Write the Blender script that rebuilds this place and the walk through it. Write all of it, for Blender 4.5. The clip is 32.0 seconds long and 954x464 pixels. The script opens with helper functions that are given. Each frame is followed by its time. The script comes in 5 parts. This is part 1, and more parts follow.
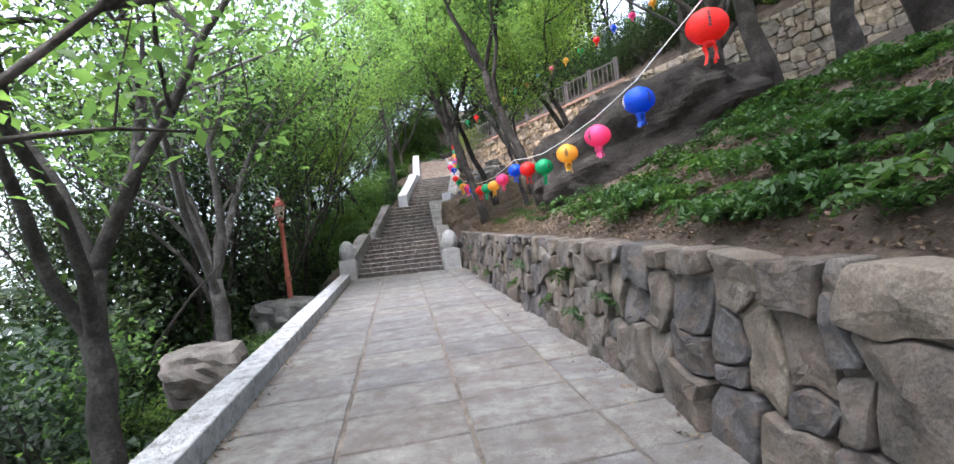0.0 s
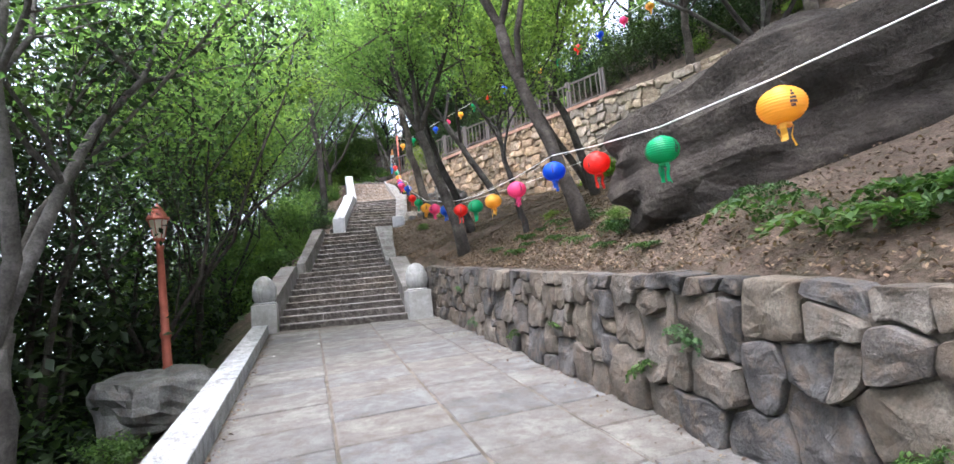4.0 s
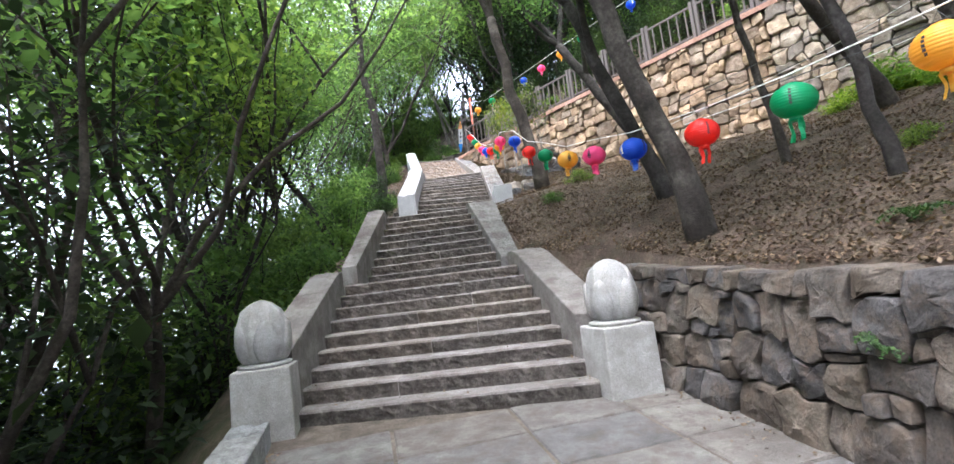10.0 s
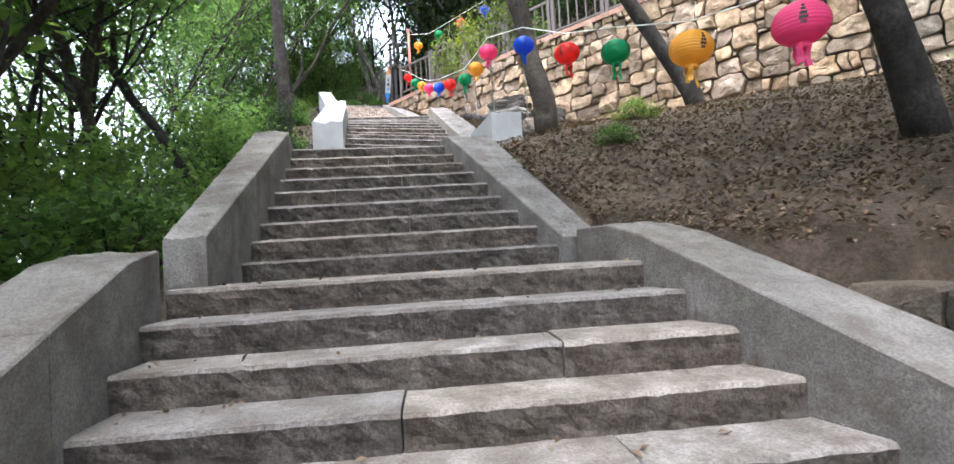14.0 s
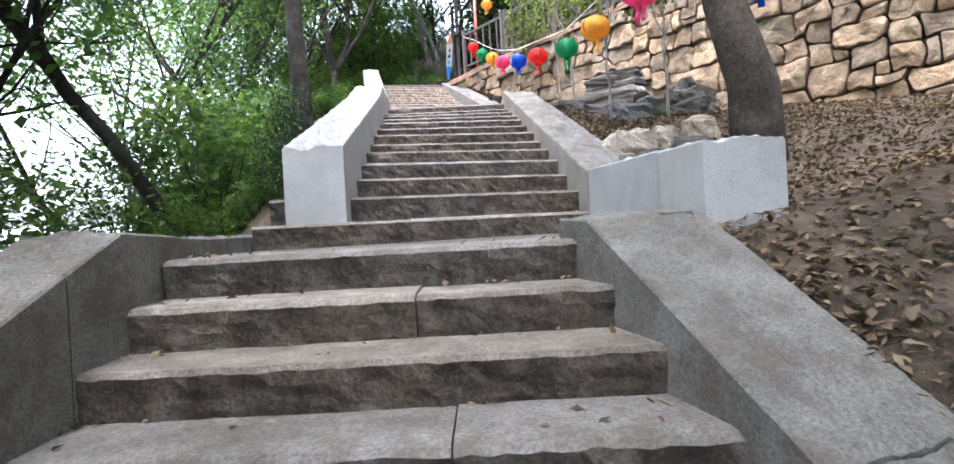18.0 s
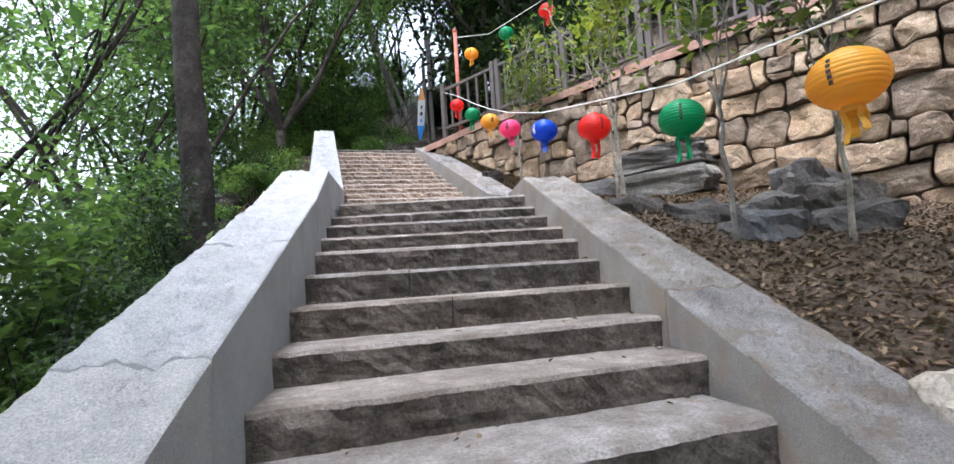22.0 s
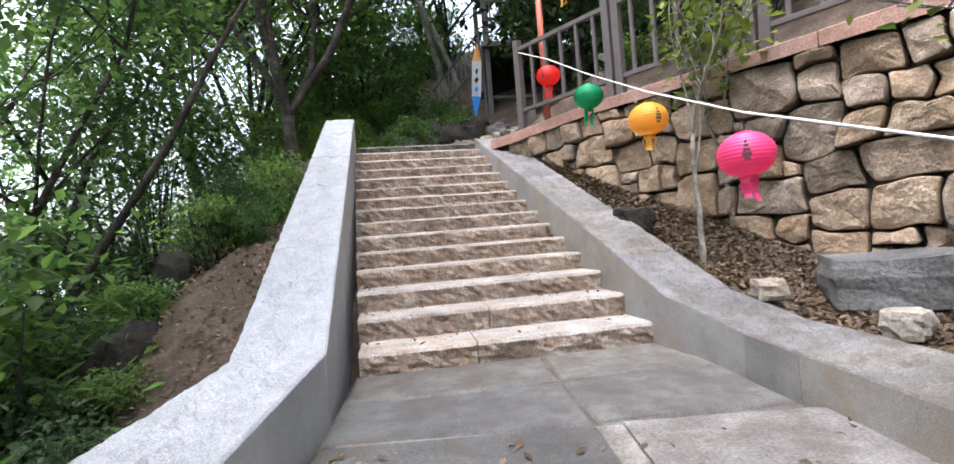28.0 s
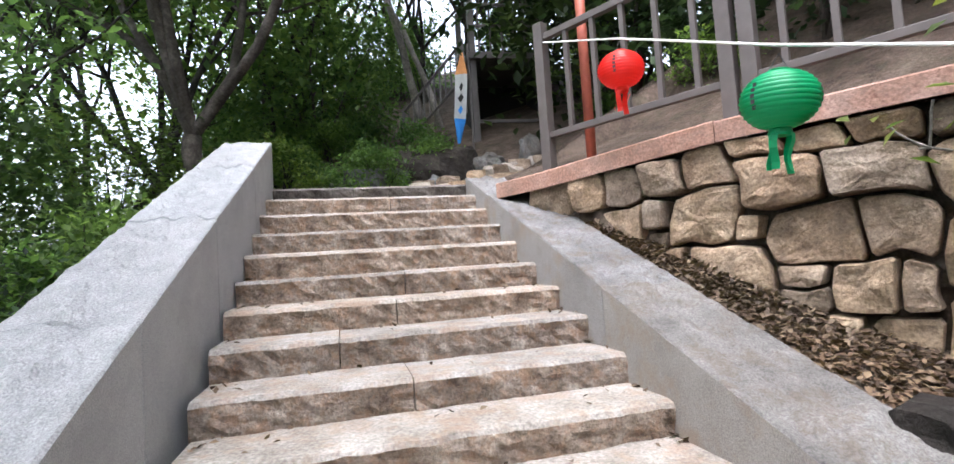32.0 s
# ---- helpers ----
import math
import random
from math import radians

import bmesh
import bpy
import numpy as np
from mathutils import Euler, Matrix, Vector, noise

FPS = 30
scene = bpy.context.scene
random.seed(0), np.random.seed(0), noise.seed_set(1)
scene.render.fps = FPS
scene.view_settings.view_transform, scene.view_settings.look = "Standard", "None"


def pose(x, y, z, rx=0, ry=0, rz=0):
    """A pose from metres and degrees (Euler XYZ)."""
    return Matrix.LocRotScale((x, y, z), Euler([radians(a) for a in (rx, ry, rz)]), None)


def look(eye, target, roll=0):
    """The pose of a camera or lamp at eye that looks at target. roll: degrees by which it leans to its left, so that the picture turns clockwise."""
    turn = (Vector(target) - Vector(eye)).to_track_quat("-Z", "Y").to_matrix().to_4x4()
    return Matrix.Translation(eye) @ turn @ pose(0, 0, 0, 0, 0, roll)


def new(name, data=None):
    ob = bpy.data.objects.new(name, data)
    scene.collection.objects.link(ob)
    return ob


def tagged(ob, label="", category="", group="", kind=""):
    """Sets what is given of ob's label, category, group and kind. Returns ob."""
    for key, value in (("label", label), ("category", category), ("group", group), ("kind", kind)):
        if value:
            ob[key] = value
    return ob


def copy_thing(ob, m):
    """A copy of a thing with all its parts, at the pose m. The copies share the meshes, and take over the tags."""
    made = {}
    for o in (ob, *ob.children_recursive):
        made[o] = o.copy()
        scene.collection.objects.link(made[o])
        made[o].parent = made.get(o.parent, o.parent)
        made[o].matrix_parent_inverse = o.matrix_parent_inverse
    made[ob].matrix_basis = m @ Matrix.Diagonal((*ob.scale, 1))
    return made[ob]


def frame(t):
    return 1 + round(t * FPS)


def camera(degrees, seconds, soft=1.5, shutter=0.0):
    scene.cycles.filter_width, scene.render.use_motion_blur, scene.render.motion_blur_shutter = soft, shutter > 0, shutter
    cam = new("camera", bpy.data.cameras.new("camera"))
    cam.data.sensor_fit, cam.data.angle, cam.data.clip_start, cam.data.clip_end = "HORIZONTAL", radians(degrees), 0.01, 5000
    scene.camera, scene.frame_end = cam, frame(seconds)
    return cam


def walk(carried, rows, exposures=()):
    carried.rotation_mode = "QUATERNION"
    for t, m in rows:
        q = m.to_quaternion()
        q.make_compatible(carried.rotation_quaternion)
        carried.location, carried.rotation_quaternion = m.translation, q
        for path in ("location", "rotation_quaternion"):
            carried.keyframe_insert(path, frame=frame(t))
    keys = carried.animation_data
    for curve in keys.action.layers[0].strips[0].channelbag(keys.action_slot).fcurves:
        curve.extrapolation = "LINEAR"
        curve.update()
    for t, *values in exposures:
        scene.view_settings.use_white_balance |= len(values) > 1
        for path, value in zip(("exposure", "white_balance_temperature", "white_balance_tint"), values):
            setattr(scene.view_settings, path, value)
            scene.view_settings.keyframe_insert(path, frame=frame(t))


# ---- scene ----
cam = camera(86.64, 32.0, soft=1.5)
# seconds, place in metres, yaw, pitch and roll in degrees
ROWS = [
    (0, -0.000, -0.000, 0.451, -0.22, 2.35, 6.35),
    (0.5, -0.231, 0.680, 0.484, -0.04, 4.75, 4.69),
    (1, -0.477, 1.366, 0.504, -2.93, 5.57, 7.01),
    (1.5, -0.692, 1.938, 0.542, 2.18, 5.22, 6.50),
    (2, -0.858, 2.558, 0.555, -2.29, 5.96, 6.55),
    (2.5, -1.034, 3.167, 0.616, -3.00, 3.64, 4.30),
    (3, -1.235, 3.708, 0.652, -5.13, 2.59, 6.01),
    (3.5, -1.405, 4.284, 0.711, -9.83, 5.83, 5.21),
    (5.5, -1.550, 6.861, 0.878, -6.13, 4.33, 6.76),
    (6, -1.646, 7.541, 0.952, -3.51, 6.70, 5.91),
    (6.5, -1.752, 8.239, 0.966, -4.75, 7.48, 5.36),
    (7, -1.948, 8.729, 0.990, -3.41, 5.43, 5.79),
    (7.5, -2.041, 9.367, 1.020, -5.54, 3.34, 5.25),
    (8, -2.178, 9.913, 1.099, -8.01, 2.61, 6.04),
    (8.5, -2.237, 10.570, 1.139, -7.69, 2.18, 5.91),
    (9, -2.279, 11.111, 1.156, -6.32, 4.51, 4.10),
    (9.5, -2.397, 11.750, 1.200, -4.31, 6.30, 7.77),
    (10, -2.539, 12.365, 1.250, -3.48, 5.94, 6.81),
    (10.5, -2.680, 12.976, 1.311, -6.80, 6.04, 8.08),
    (11, -2.789, 13.578, 1.343, -4.40, 5.62, 5.75),
    (11.5, -2.849, 14.142, 1.370, -6.17, 5.91, 5.74),
    (12, -2.937, 14.717, 1.399, -9.66, 5.04, 6.35),
    (12.5, -3.094, 15.337, 1.433, -3.77, 3.80, 6.44),
    (13, -3.217, 15.972, 1.466, -6.88, 4.13, 8.43),
    (13.5, -3.187, 16.642, 1.497, -11.95, 2.46, 5.51),
    (15.5, -2.941, 19.001, 2.122, -18.49, 2.66, 3.86),
    (16, -2.841, 19.466, 2.402, -11.31, -1.27, 11.98),
    (16.5, -2.807, 19.928, 2.671, -12.07, 0.25, 7.11),
    (17, -2.663, 20.263, 2.785, -13.90, 2.64, 7.95),
    (17.5, -2.615, 20.731, 2.901, -7.49, 0.50, 8.47),
    (18, -2.599, 21.233, 3.026, -7.44, -0.35, 3.07),
    (18.5, -2.567, 21.656, 3.223, -7.22, 1.75, 6.43),
    (19, -2.625, 22.106, 3.383, -6.70, 1.35, 6.05),
    (19.5, -2.679, 22.531, 3.601, -14.63, 0.71, 3.11),
    (20, -2.592, 23.024, 3.789, -16.81, 5.65, 5.67),
    (20.5, -2.584, 23.466, 4.083, -13.61, 2.42, 6.84),
    (21, -2.663, 23.561, 4.062, -10.77, 2.50, 8.27),
    (21.5, -2.588, 24.115, 4.258, -13.50, 2.95, 7.96),
    (22, -2.538, 24.576, 4.317, -11.42, 5.04, 3.75),
    (22.5, -2.445, 25.190, 4.382, -13.99, 4.10, 8.27),
    (23, -2.403, 25.557, 4.633, -9.25, 7.79, 7.27),
    (23.5, -2.466, 25.870, 4.747, -7.06, 8.56, 4.01),
    (24, -2.418, 26.207, 4.923, -10.14, 8.73, 4.65),
    (24.5, -2.419, 26.453, 5.058, -9.01, 8.90, 6.12),
    (26.5, -2.305, 27.724, 5.645, -10.25, 2.48, 6.14),
    (27, -2.348, 28.022, 5.744, -11.04, 1.68, 3.02),
    (27.5, -2.349, 28.290, 5.837, -9.63, 4.74, 4.26),
    (28, -2.363, 28.595, 5.989, -6.01, 0.46, 4.56),
    (28.5, -2.351, 28.895, 6.152, -10.74, -0.15, 2.69),
    (29, -2.227, 29.211, 6.294, -10.10, 3.25, 7.26),
    (29.5, -2.264, 29.505, 6.412, -8.22, 6.52, 4.81),
    (30, -2.229, 29.793, 6.555, -11.98, 7.23, 3.65),
    (30.5, -2.217, 30.134, 6.651, -14.73, 6.04, 3.97),
    (31, -2.237, 30.547, 6.759, -9.78, 7.07, 2.82),
    (31.5, -2.223, 31.026, 6.717, -6.87, 3.82, 5.93),
    (32, -2.208, 31.673, 6.707, -9.42, 3.42, 3.72),
]
walk(cam, [(t, pose(x, y, z, 90 + pitch, roll, yaw)) for t, x, y, z, yaw, pitch, roll in ROWS], [(0, 2.79, 5750, 15), (6, 3.02, 5800, 14), (12, 3.15, 5800, 14), (17, 3.26, 5750, 14), (19, 2.9, 5700, 14), (22, 2.62, 5700, 14), (27, 2.55, 5800, 14), (30, 2.74, 5850, 14), (32, 2.72, 5850, 14)])

# ---- world, sun and exposure ----
world = bpy.data.worlds.new("world")
scene.world = world
world.use_nodes = True
wn, wl = world.node_tree.nodes, world.node_tree.links
sky = wn.new("ShaderNodeTexSky")
sky.sky_type, sky.sun_disc = "NISHITA", False
sky.sun_elevation, sky.sun_rotation = radians(72), radians(-150)
sky.air_density, sky.dust_density, sky.ozone_density = 1.0, 6.0, 0.3
pale = wn.new("ShaderNodeHueSaturation")
pale.inputs["Saturation"].default_value = 0.42
wl.new(sky.outputs[0], pale.inputs["Color"])
wl.new(pale.outputs[0], wn["Background"].inputs["Color"])
wn["Background"].inputs["Strength"].default_value = 0.15
sun_data = bpy.data.lights.new("sun", "SUN")
sun_data.energy, sun_data.angle, sun_data.color = 0.5, radians(40), (1.0, 0.985, 0.96)
sun = new("sun", sun_data)
sun.matrix_world = look((-6, 0, 45), (0, 12, 0))


# ---- materials ----
def shader(name):
    m = bpy.data.materials.new(name)
    m.use_nodes = True
    return m, m.node_tree.nodes, m.node_tree.links, m.node_tree.nodes["Principled BSDF"]


def noise_node(nodes, links, vec, scale, detail=6, rough=0.6):
    n = nodes.new("ShaderNodeTexNoise")
    n.inputs["Scale"].default_value, n.inputs["Detail"].default_value, n.inputs["Roughness"].default_value = scale, detail, rough
    links.new(vec, n.inputs["Vector"])
    return n


def ramp_node(nodes, links, fac, stops):
    r = nodes.new("ShaderNodeValToRGB")
    while len(r.color_ramp.elements) < len(stops):
        r.color_ramp.elements.new(0.5)
    for e, (p, c) in zip(r.color_ramp.elements, stops):
        e.position, e.color = p, (*c, 1)
    links.new(fac, r.inputs["Fac"])
    return r


def mix_node(nodes, links, fac, a, b, mode="MIX"):
    m = nodes.new("ShaderNodeMix")
    m.data_type, m.blend_type = "RGBA", mode
    for v, k in ((fac, 0), (a, 6), (b, 7)):
        if isinstance(v, (int, float)):
            m.inputs[k].default_value = v
        elif isinstance(v, tuple):
            m.inputs[k].default_value = (*v, 1)
        else:
            links.new(v, m.inputs[k])
    return m.outputs[2]


def stone(name, dark, mid, light, scale=2.0, grain=60.0, bump=0.4, rough=0.9, vary=0.25, stain=None, amount=0.5, island=False, size=0.02):
    """Mottled rock: broad patches, fine grain, a shade of its own for each piece and, if wanted, stains."""
    m, nodes, links, bsdf = shader(name)
    geo = nodes.new("ShaderNodeNewGeometry")
    pos = geo.outputs["Position"]
    broad = noise_node(nodes, links, pos, scale, 8, 0.65)
    fine = noise_node(nodes, links, pos, grain, 3, 0.7)
    col = ramp_node(nodes, links, broad.outputs["Fac"], ((0.3, dark), (0.5, mid), (0.7, light))).outputs[0]
    speck = ramp_node(nodes, links, fine.outputs["Fac"], ((0.34, (0.58, 0.58, 0.58)), (0.5, (0.95, 0.95, 0.95)), (0.64, (1.28, 1.28, 1.28)))).outputs[0]
    col = mix_node(nodes, links, 0.8, col, speck, "MULTIPLY")
    if vary:
        if island:
            rnd = geo.outputs["Random Per Island"]
        else:
            rnd = nodes.new("ShaderNodeObjectInfo").outputs["Random"]
        tone = ramp_node(nodes, links, rnd, ((0.0, (1 - vary, 1 - vary * 0.92, 1 - vary * 0.8)), (0.3, (1 - vary * 0.2, 1 - vary * 0.1, 1 + vary * 0.12)), (0.55, (1, 0.98 - vary * 0.12, 0.96 - vary * 0.25)), (0.8, (1 + vary * 0.4, 1 + vary * 0.42, 1 + vary * 0.42)), (1.0, (1 + vary, 1 + vary * 0.8, 1 + vary * 0.45)))).outputs[0]
        col = mix_node(nodes, links, 1.0, col, tone, "MULTIPLY")
    if stain:
        blot = noise_node(nodes, links, pos, scale * 1.7, 10, 0.75)
        where = ramp_node(nodes, links, blot.outputs["Fac"], ((0.48, (0, 0, 0)), (0.6, (amount, amount, amount)))).outputs[0]
        col = mix_node(nodes, links, where, col, stain)
    links.new(col, bsdf.inputs["Base Color"])
    bsdf.inputs["Roughness"].default_value = rough
    bsdf.inputs["Specular IOR Level"].default_value = 0.25
    rel = noise_node(nodes, links, pos, grain * 0.3, 10, 0.7)
    bp = nodes.new("ShaderNodeBump")
    bp.inputs["Strength"].default_value, bp.inputs["Distance"].default_value = bump, size
    links.new(rel.outputs["Fac"], bp.inputs["Height"])
    links.new(bp.outputs[0], bsdf.inputs["Normal"])
    return m


def plain(name, colour, rough=0.6, metal=0.0, vary=0.12, scale=8.0, spec=0.4):
    m, nodes, links, bsdf = shader(name)
    pos = nodes.new("ShaderNodeNewGeometry").outputs["Position"]
    n = noise_node(nodes, links, pos, scale, 6, 0.65)
    lo, hi = tuple(c * (1 - vary) for c in colour), tuple(min(1, c * (1 + vary)) for c in colour)
    links.new(ramp_node(nodes, links, n.outputs["Fac"], ((0.3, lo), (0.7, hi))).outputs[0], bsdf.inputs["Base Color"])
    bsdf.inputs["Roughness"].default_value, bsdf.inputs["Metallic"].default_value = rough, metal
    bsdf.inputs["Specular IOR Level"].default_value = spec
    return m


def leaf_mat(name, dark, mid, light, glow=0.35):
    m, nodes, links, bsdf = shader(name)
    geo = nodes.new("ShaderNodeNewGeometry")
    col = ramp_node(nodes, links, geo.outputs["Random Per Island"], ((0.0, dark), (0.5, mid), (1.0, light))).outputs[0]
    big = noise_node(nodes, links, geo.outputs["Position"], 0.6, 3)
    tone = ramp_node(nodes, links, big.outputs["Fac"], ((0.3, (0.7, 0.75, 0.7)), (0.7, (1.25, 1.2, 1.0)))).outputs[0]
    col = mix_node(nodes, links, 1.0, col, tone, "MULTIPLY")
    own = ramp_node(nodes, links, nodes.new("ShaderNodeObjectInfo").outputs["Random"], ((0.0, (0.78, 0.85, 0.9)), (0.5, (1, 1, 1)), (1.0, (1.25, 1.12, 0.85)))).outputs[0]
    col = mix_node(nodes, links, 1.0, col, own, "MULTIPLY")
    links.new(col, bsdf.inputs["Base Color"])
    bsdf.inputs["Roughness"].default_value = 0.55
    bsdf.inputs["Specular IOR Level"].default_value = 0.3
    tr = nodes.new("ShaderNodeBsdfTranslucent")
    links.new(mix_node(nodes, links, 1.0, col, (1.4, 1.6, 0.85), "MULTIPLY"), tr.inputs["Color"])
    mx = nodes.new("ShaderNodeMixShader")
    mx.inputs[0].default_value = glow
    links.new(bsdf.outputs[0], mx.inputs[1])
    links.new(tr.outputs[0], mx.inputs[2])
    links.new(mx.outputs[0], nodes["Material Output"].inputs["Surface"])
    return m


M_WALL = stone("grey_rubble", (0.0407, 0.0353, 0.0297), (0.078, 0.0679, 0.0586), (0.133, 0.12, 0.107), 3.2, 60, 1.0, vary=0.5, stain=(0.124, 0.0903, 0.0644), amount=0.5, size=0.025)
M_WALL2 = stone("beige_blocks", (0.17, 0.118, 0.076), (0.31, 0.228, 0.155), (0.45, 0.355, 0.262), 4.2, 60, 1.0, vary=0.36, stain=(0.145, 0.108, 0.08), amount=0.5, size=0.03)
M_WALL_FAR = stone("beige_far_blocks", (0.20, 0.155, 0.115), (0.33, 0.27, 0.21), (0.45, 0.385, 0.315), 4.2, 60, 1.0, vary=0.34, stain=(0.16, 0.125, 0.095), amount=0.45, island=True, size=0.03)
M_PAVE = stone("paving_granite", (0.0757, 0.0704, 0.066), (0.118, 0.112, 0.106), (0.172, 0.165, 0.158), 3.4, 130, 0.9, vary=0.2, stain=(0.081, 0.0678, 0.0572), amount=0.7)
M_BED = stone("joint_dirt", (0.05, 0.04, 0.032), (0.09, 0.075, 0.06), (0.15, 0.125, 0.10), 4, 60, 0.5, vary=0)
# Far darker than M_STEP: dirt, plus the risers' shade put into the colour.
M_RISER = stone("dirty_shaded_riser", (0.034, 0.028, 0.024), (0.068, 0.056, 0.047), (0.125, 0.108, 0.094), 5.0, 60, 1.0, vary=0.18, stain=(0.20, 0.185, 0.165), amount=0.3, size=0.03)
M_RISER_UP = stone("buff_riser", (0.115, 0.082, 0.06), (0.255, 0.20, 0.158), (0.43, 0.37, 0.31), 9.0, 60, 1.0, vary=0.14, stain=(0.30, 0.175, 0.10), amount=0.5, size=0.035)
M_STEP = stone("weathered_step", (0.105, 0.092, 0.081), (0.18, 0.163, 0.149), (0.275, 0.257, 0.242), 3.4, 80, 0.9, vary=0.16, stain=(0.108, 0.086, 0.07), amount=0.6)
M_STEP_UP = stone("buff_step", (0.19, 0.165, 0.14), (0.30, 0.27, 0.24), (0.40, 0.37, 0.34), 3.4, 60, 0.9, vary=0.12, stain=(0.29, 0.19, 0.125), amount=0.5)
M_CONC = stone("old_concrete", (0.095, 0.087, 0.079), (0.16, 0.15, 0.139), (0.23, 0.22, 0.208), 2.6, 90, 0.8, vary=0.12, stain=(0.088, 0.073, 0.06), amount=0.6)
M_GRAN = stone("white_granite", (0.372, 0.379, 0.392), (0.444, 0.452, 0.467), (0.516, 0.524, 0.54), 7.0, 150, 1.0, vary=0.06, stain=(0.306, 0.311, 0.319), amount=0.25, size=0.035)
M_CURB = stone("curb_granite", (0.20, 0.199, 0.198), (0.29, 0.289, 0.287), (0.37, 0.369, 0.367), 4.0, 120, 0.9, vary=0.10, stain=(0.105, 0.099, 0.094), amount=0.6)
M_GRAN_SAWN = stone("sawn_white_granite", (0.30, 0.306, 0.318), (0.36, 0.367, 0.38), (0.41, 0.417, 0.43), 1.6, 240, 0.12, rough=0.7, vary=0.08, stain=(0.26, 0.262, 0.266), amount=0.4)
M_CURB_OLD = stone("weathered_buff_granite", (0.135, 0.127, 0.120), (0.215, 0.205, 0.195), (0.295, 0.285, 0.275), 3.2, 110, 1.0, vary=0.14, stain=(0.15, 0.115, 0.085), amount=0.6, size=0.03)
M_CURB_SAWN = stone("stained_sawn_granite", (0.164, 0.153, 0.144), (0.261, 0.241, 0.223), (0.328, 0.308, 0.288), 1.5, 200, 0.2, rough=0.75, vary=0.12, stain=(0.251, 0.184, 0.127), amount=0.55)
M_LOTUS = stone("carved_granite", (0.22, 0.212, 0.20), (0.31, 0.302, 0.29), (0.40, 0.392, 0.38), 2.5, 110, 0.35, vary=0.05, stain=(0.19, 0.178, 0.162), amount=0.5)
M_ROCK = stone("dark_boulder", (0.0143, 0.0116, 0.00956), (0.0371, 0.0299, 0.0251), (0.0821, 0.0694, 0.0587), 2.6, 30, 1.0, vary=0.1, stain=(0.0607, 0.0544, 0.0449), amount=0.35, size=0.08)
M_BLUEROCK = stone("slate_rock", (0.0585, 0.0569, 0.0562), (0.113, 0.112, 0.112), (0.183, 0.183, 0.183), 2.4, 40, 0.9, vary=0.35, stain=(0.125, 0.0936, 0.0702), amount=0.4, size=0.04)
M_BANKROCK = stone("bank_boulder", (0.045, 0.040, 0.036), (0.095, 0.086, 0.079), (0.165, 0.155, 0.146), 3.0, 45, 1.0, vary=0.3, stain=(0.11, 0.085, 0.065), amount=0.4, size=0.04)
M_PALEROCK = stone("pale_rock", (0.208, 0.172, 0.136), (0.336, 0.296, 0.248), (0.448, 0.408, 0.36), 3.0, 40, 0.8, vary=0.2, stain=(0.16, 0.132, 0.108), amount=0.45, size=0.03)
M_GROUND = stone("woodland_floor", (0.042, 0.028, 0.021), (0.085, 0.060, 0.045), (0.15, 0.112, 0.086), 3.2, 30, 1.0, vary=0, stain=(0.05, 0.055, 0.026), amount=0.3, size=0.06)


def undergrowth(m, edge):
    """Low green cover over the soil beyond x = edge."""
    nodes, links = m.node_tree.nodes, m.node_tree.links
    bsdf = nodes["Principled BSDF"]
    pos = nodes.new("ShaderNodeNewGeometry").outputs["Position"]
    split = nodes.new("ShaderNodeSeparateXYZ")
    links.new(pos, split.inputs[0])
    blot = noise_node(nodes, links, pos, 0.8, 6, 0.7)
    add = nodes.new("ShaderNodeMath")
    add.operation = "MULTIPLY_ADD"
    links.new(blot.outputs["Fac"], add.inputs[0])
    add.inputs[1].default_value = 5.0
    links.new(split.outputs["X"], add.inputs[2])
    near = nodes.new("ShaderNodeMapRange")
    links.new(add.outputs[0], near.inputs["Value"])
    for key, v in (("From Min", edge), ("From Max", edge + 2.0), ("To Min", 1.0), ("To Max", 0.0)):
        near.inputs[key].default_value = v
    leafy = ramp_node(nodes, links, noise_node(nodes, links, pos, 4.0, 8, 0.8).outputs["Fac"], ((0.35, (0.02, 0.034, 0.014)), (0.65, (0.07, 0.10, 0.036)))).outputs[0]
    old = bsdf.inputs["Base Color"].links[0].from_socket
    links.new(mix_node(nodes, links, near.outputs[0], old, leafy), bsdf.inputs["Base Color"])


undergrowth(M_GROUND, -4.6)
M_TERRA = stone("terracotta_concrete", (0.246, 0.136, 0.0968), (0.334, 0.198, 0.15), (0.405, 0.264, 0.211), 4, 60, 0.6, vary=0.1, stain=(0.194, 0.141, 0.114), amount=0.45)
M_BARK = stone("bark", (0.018, 0.015, 0.0125), (0.046, 0.039, 0.033), (0.105, 0.093, 0.082), 3.0, 28, 1.0, vary=0.25, size=0.04)
M_BARK_PALE = stone("pale_bark", (0.10, 0.09, 0.078), (0.19, 0.175, 0.155), (0.30, 0.28, 0.255), 3.0, 28, 0.9, vary=0.2, size=0.03)
M_BARK_GREY = stone("grey_bark", (0.045, 0.039, 0.034), (0.085, 0.076, 0.067), (0.15, 0.138, 0.125), 3.0, 28, 1.0, vary=0.15, size=0.04)
M_LEAF = leaf_mat("broad_leaf", (0.058, 0.094, 0.046), (0.100, 0.154, 0.066), (0.160, 0.225, 0.092), 0.62)
M_LEAF_DARK = leaf_mat("evergreen_leaf", (0.014, 0.024, 0.014), (0.026, 0.044, 0.023), (0.050, 0.076, 0.040), 0.3)
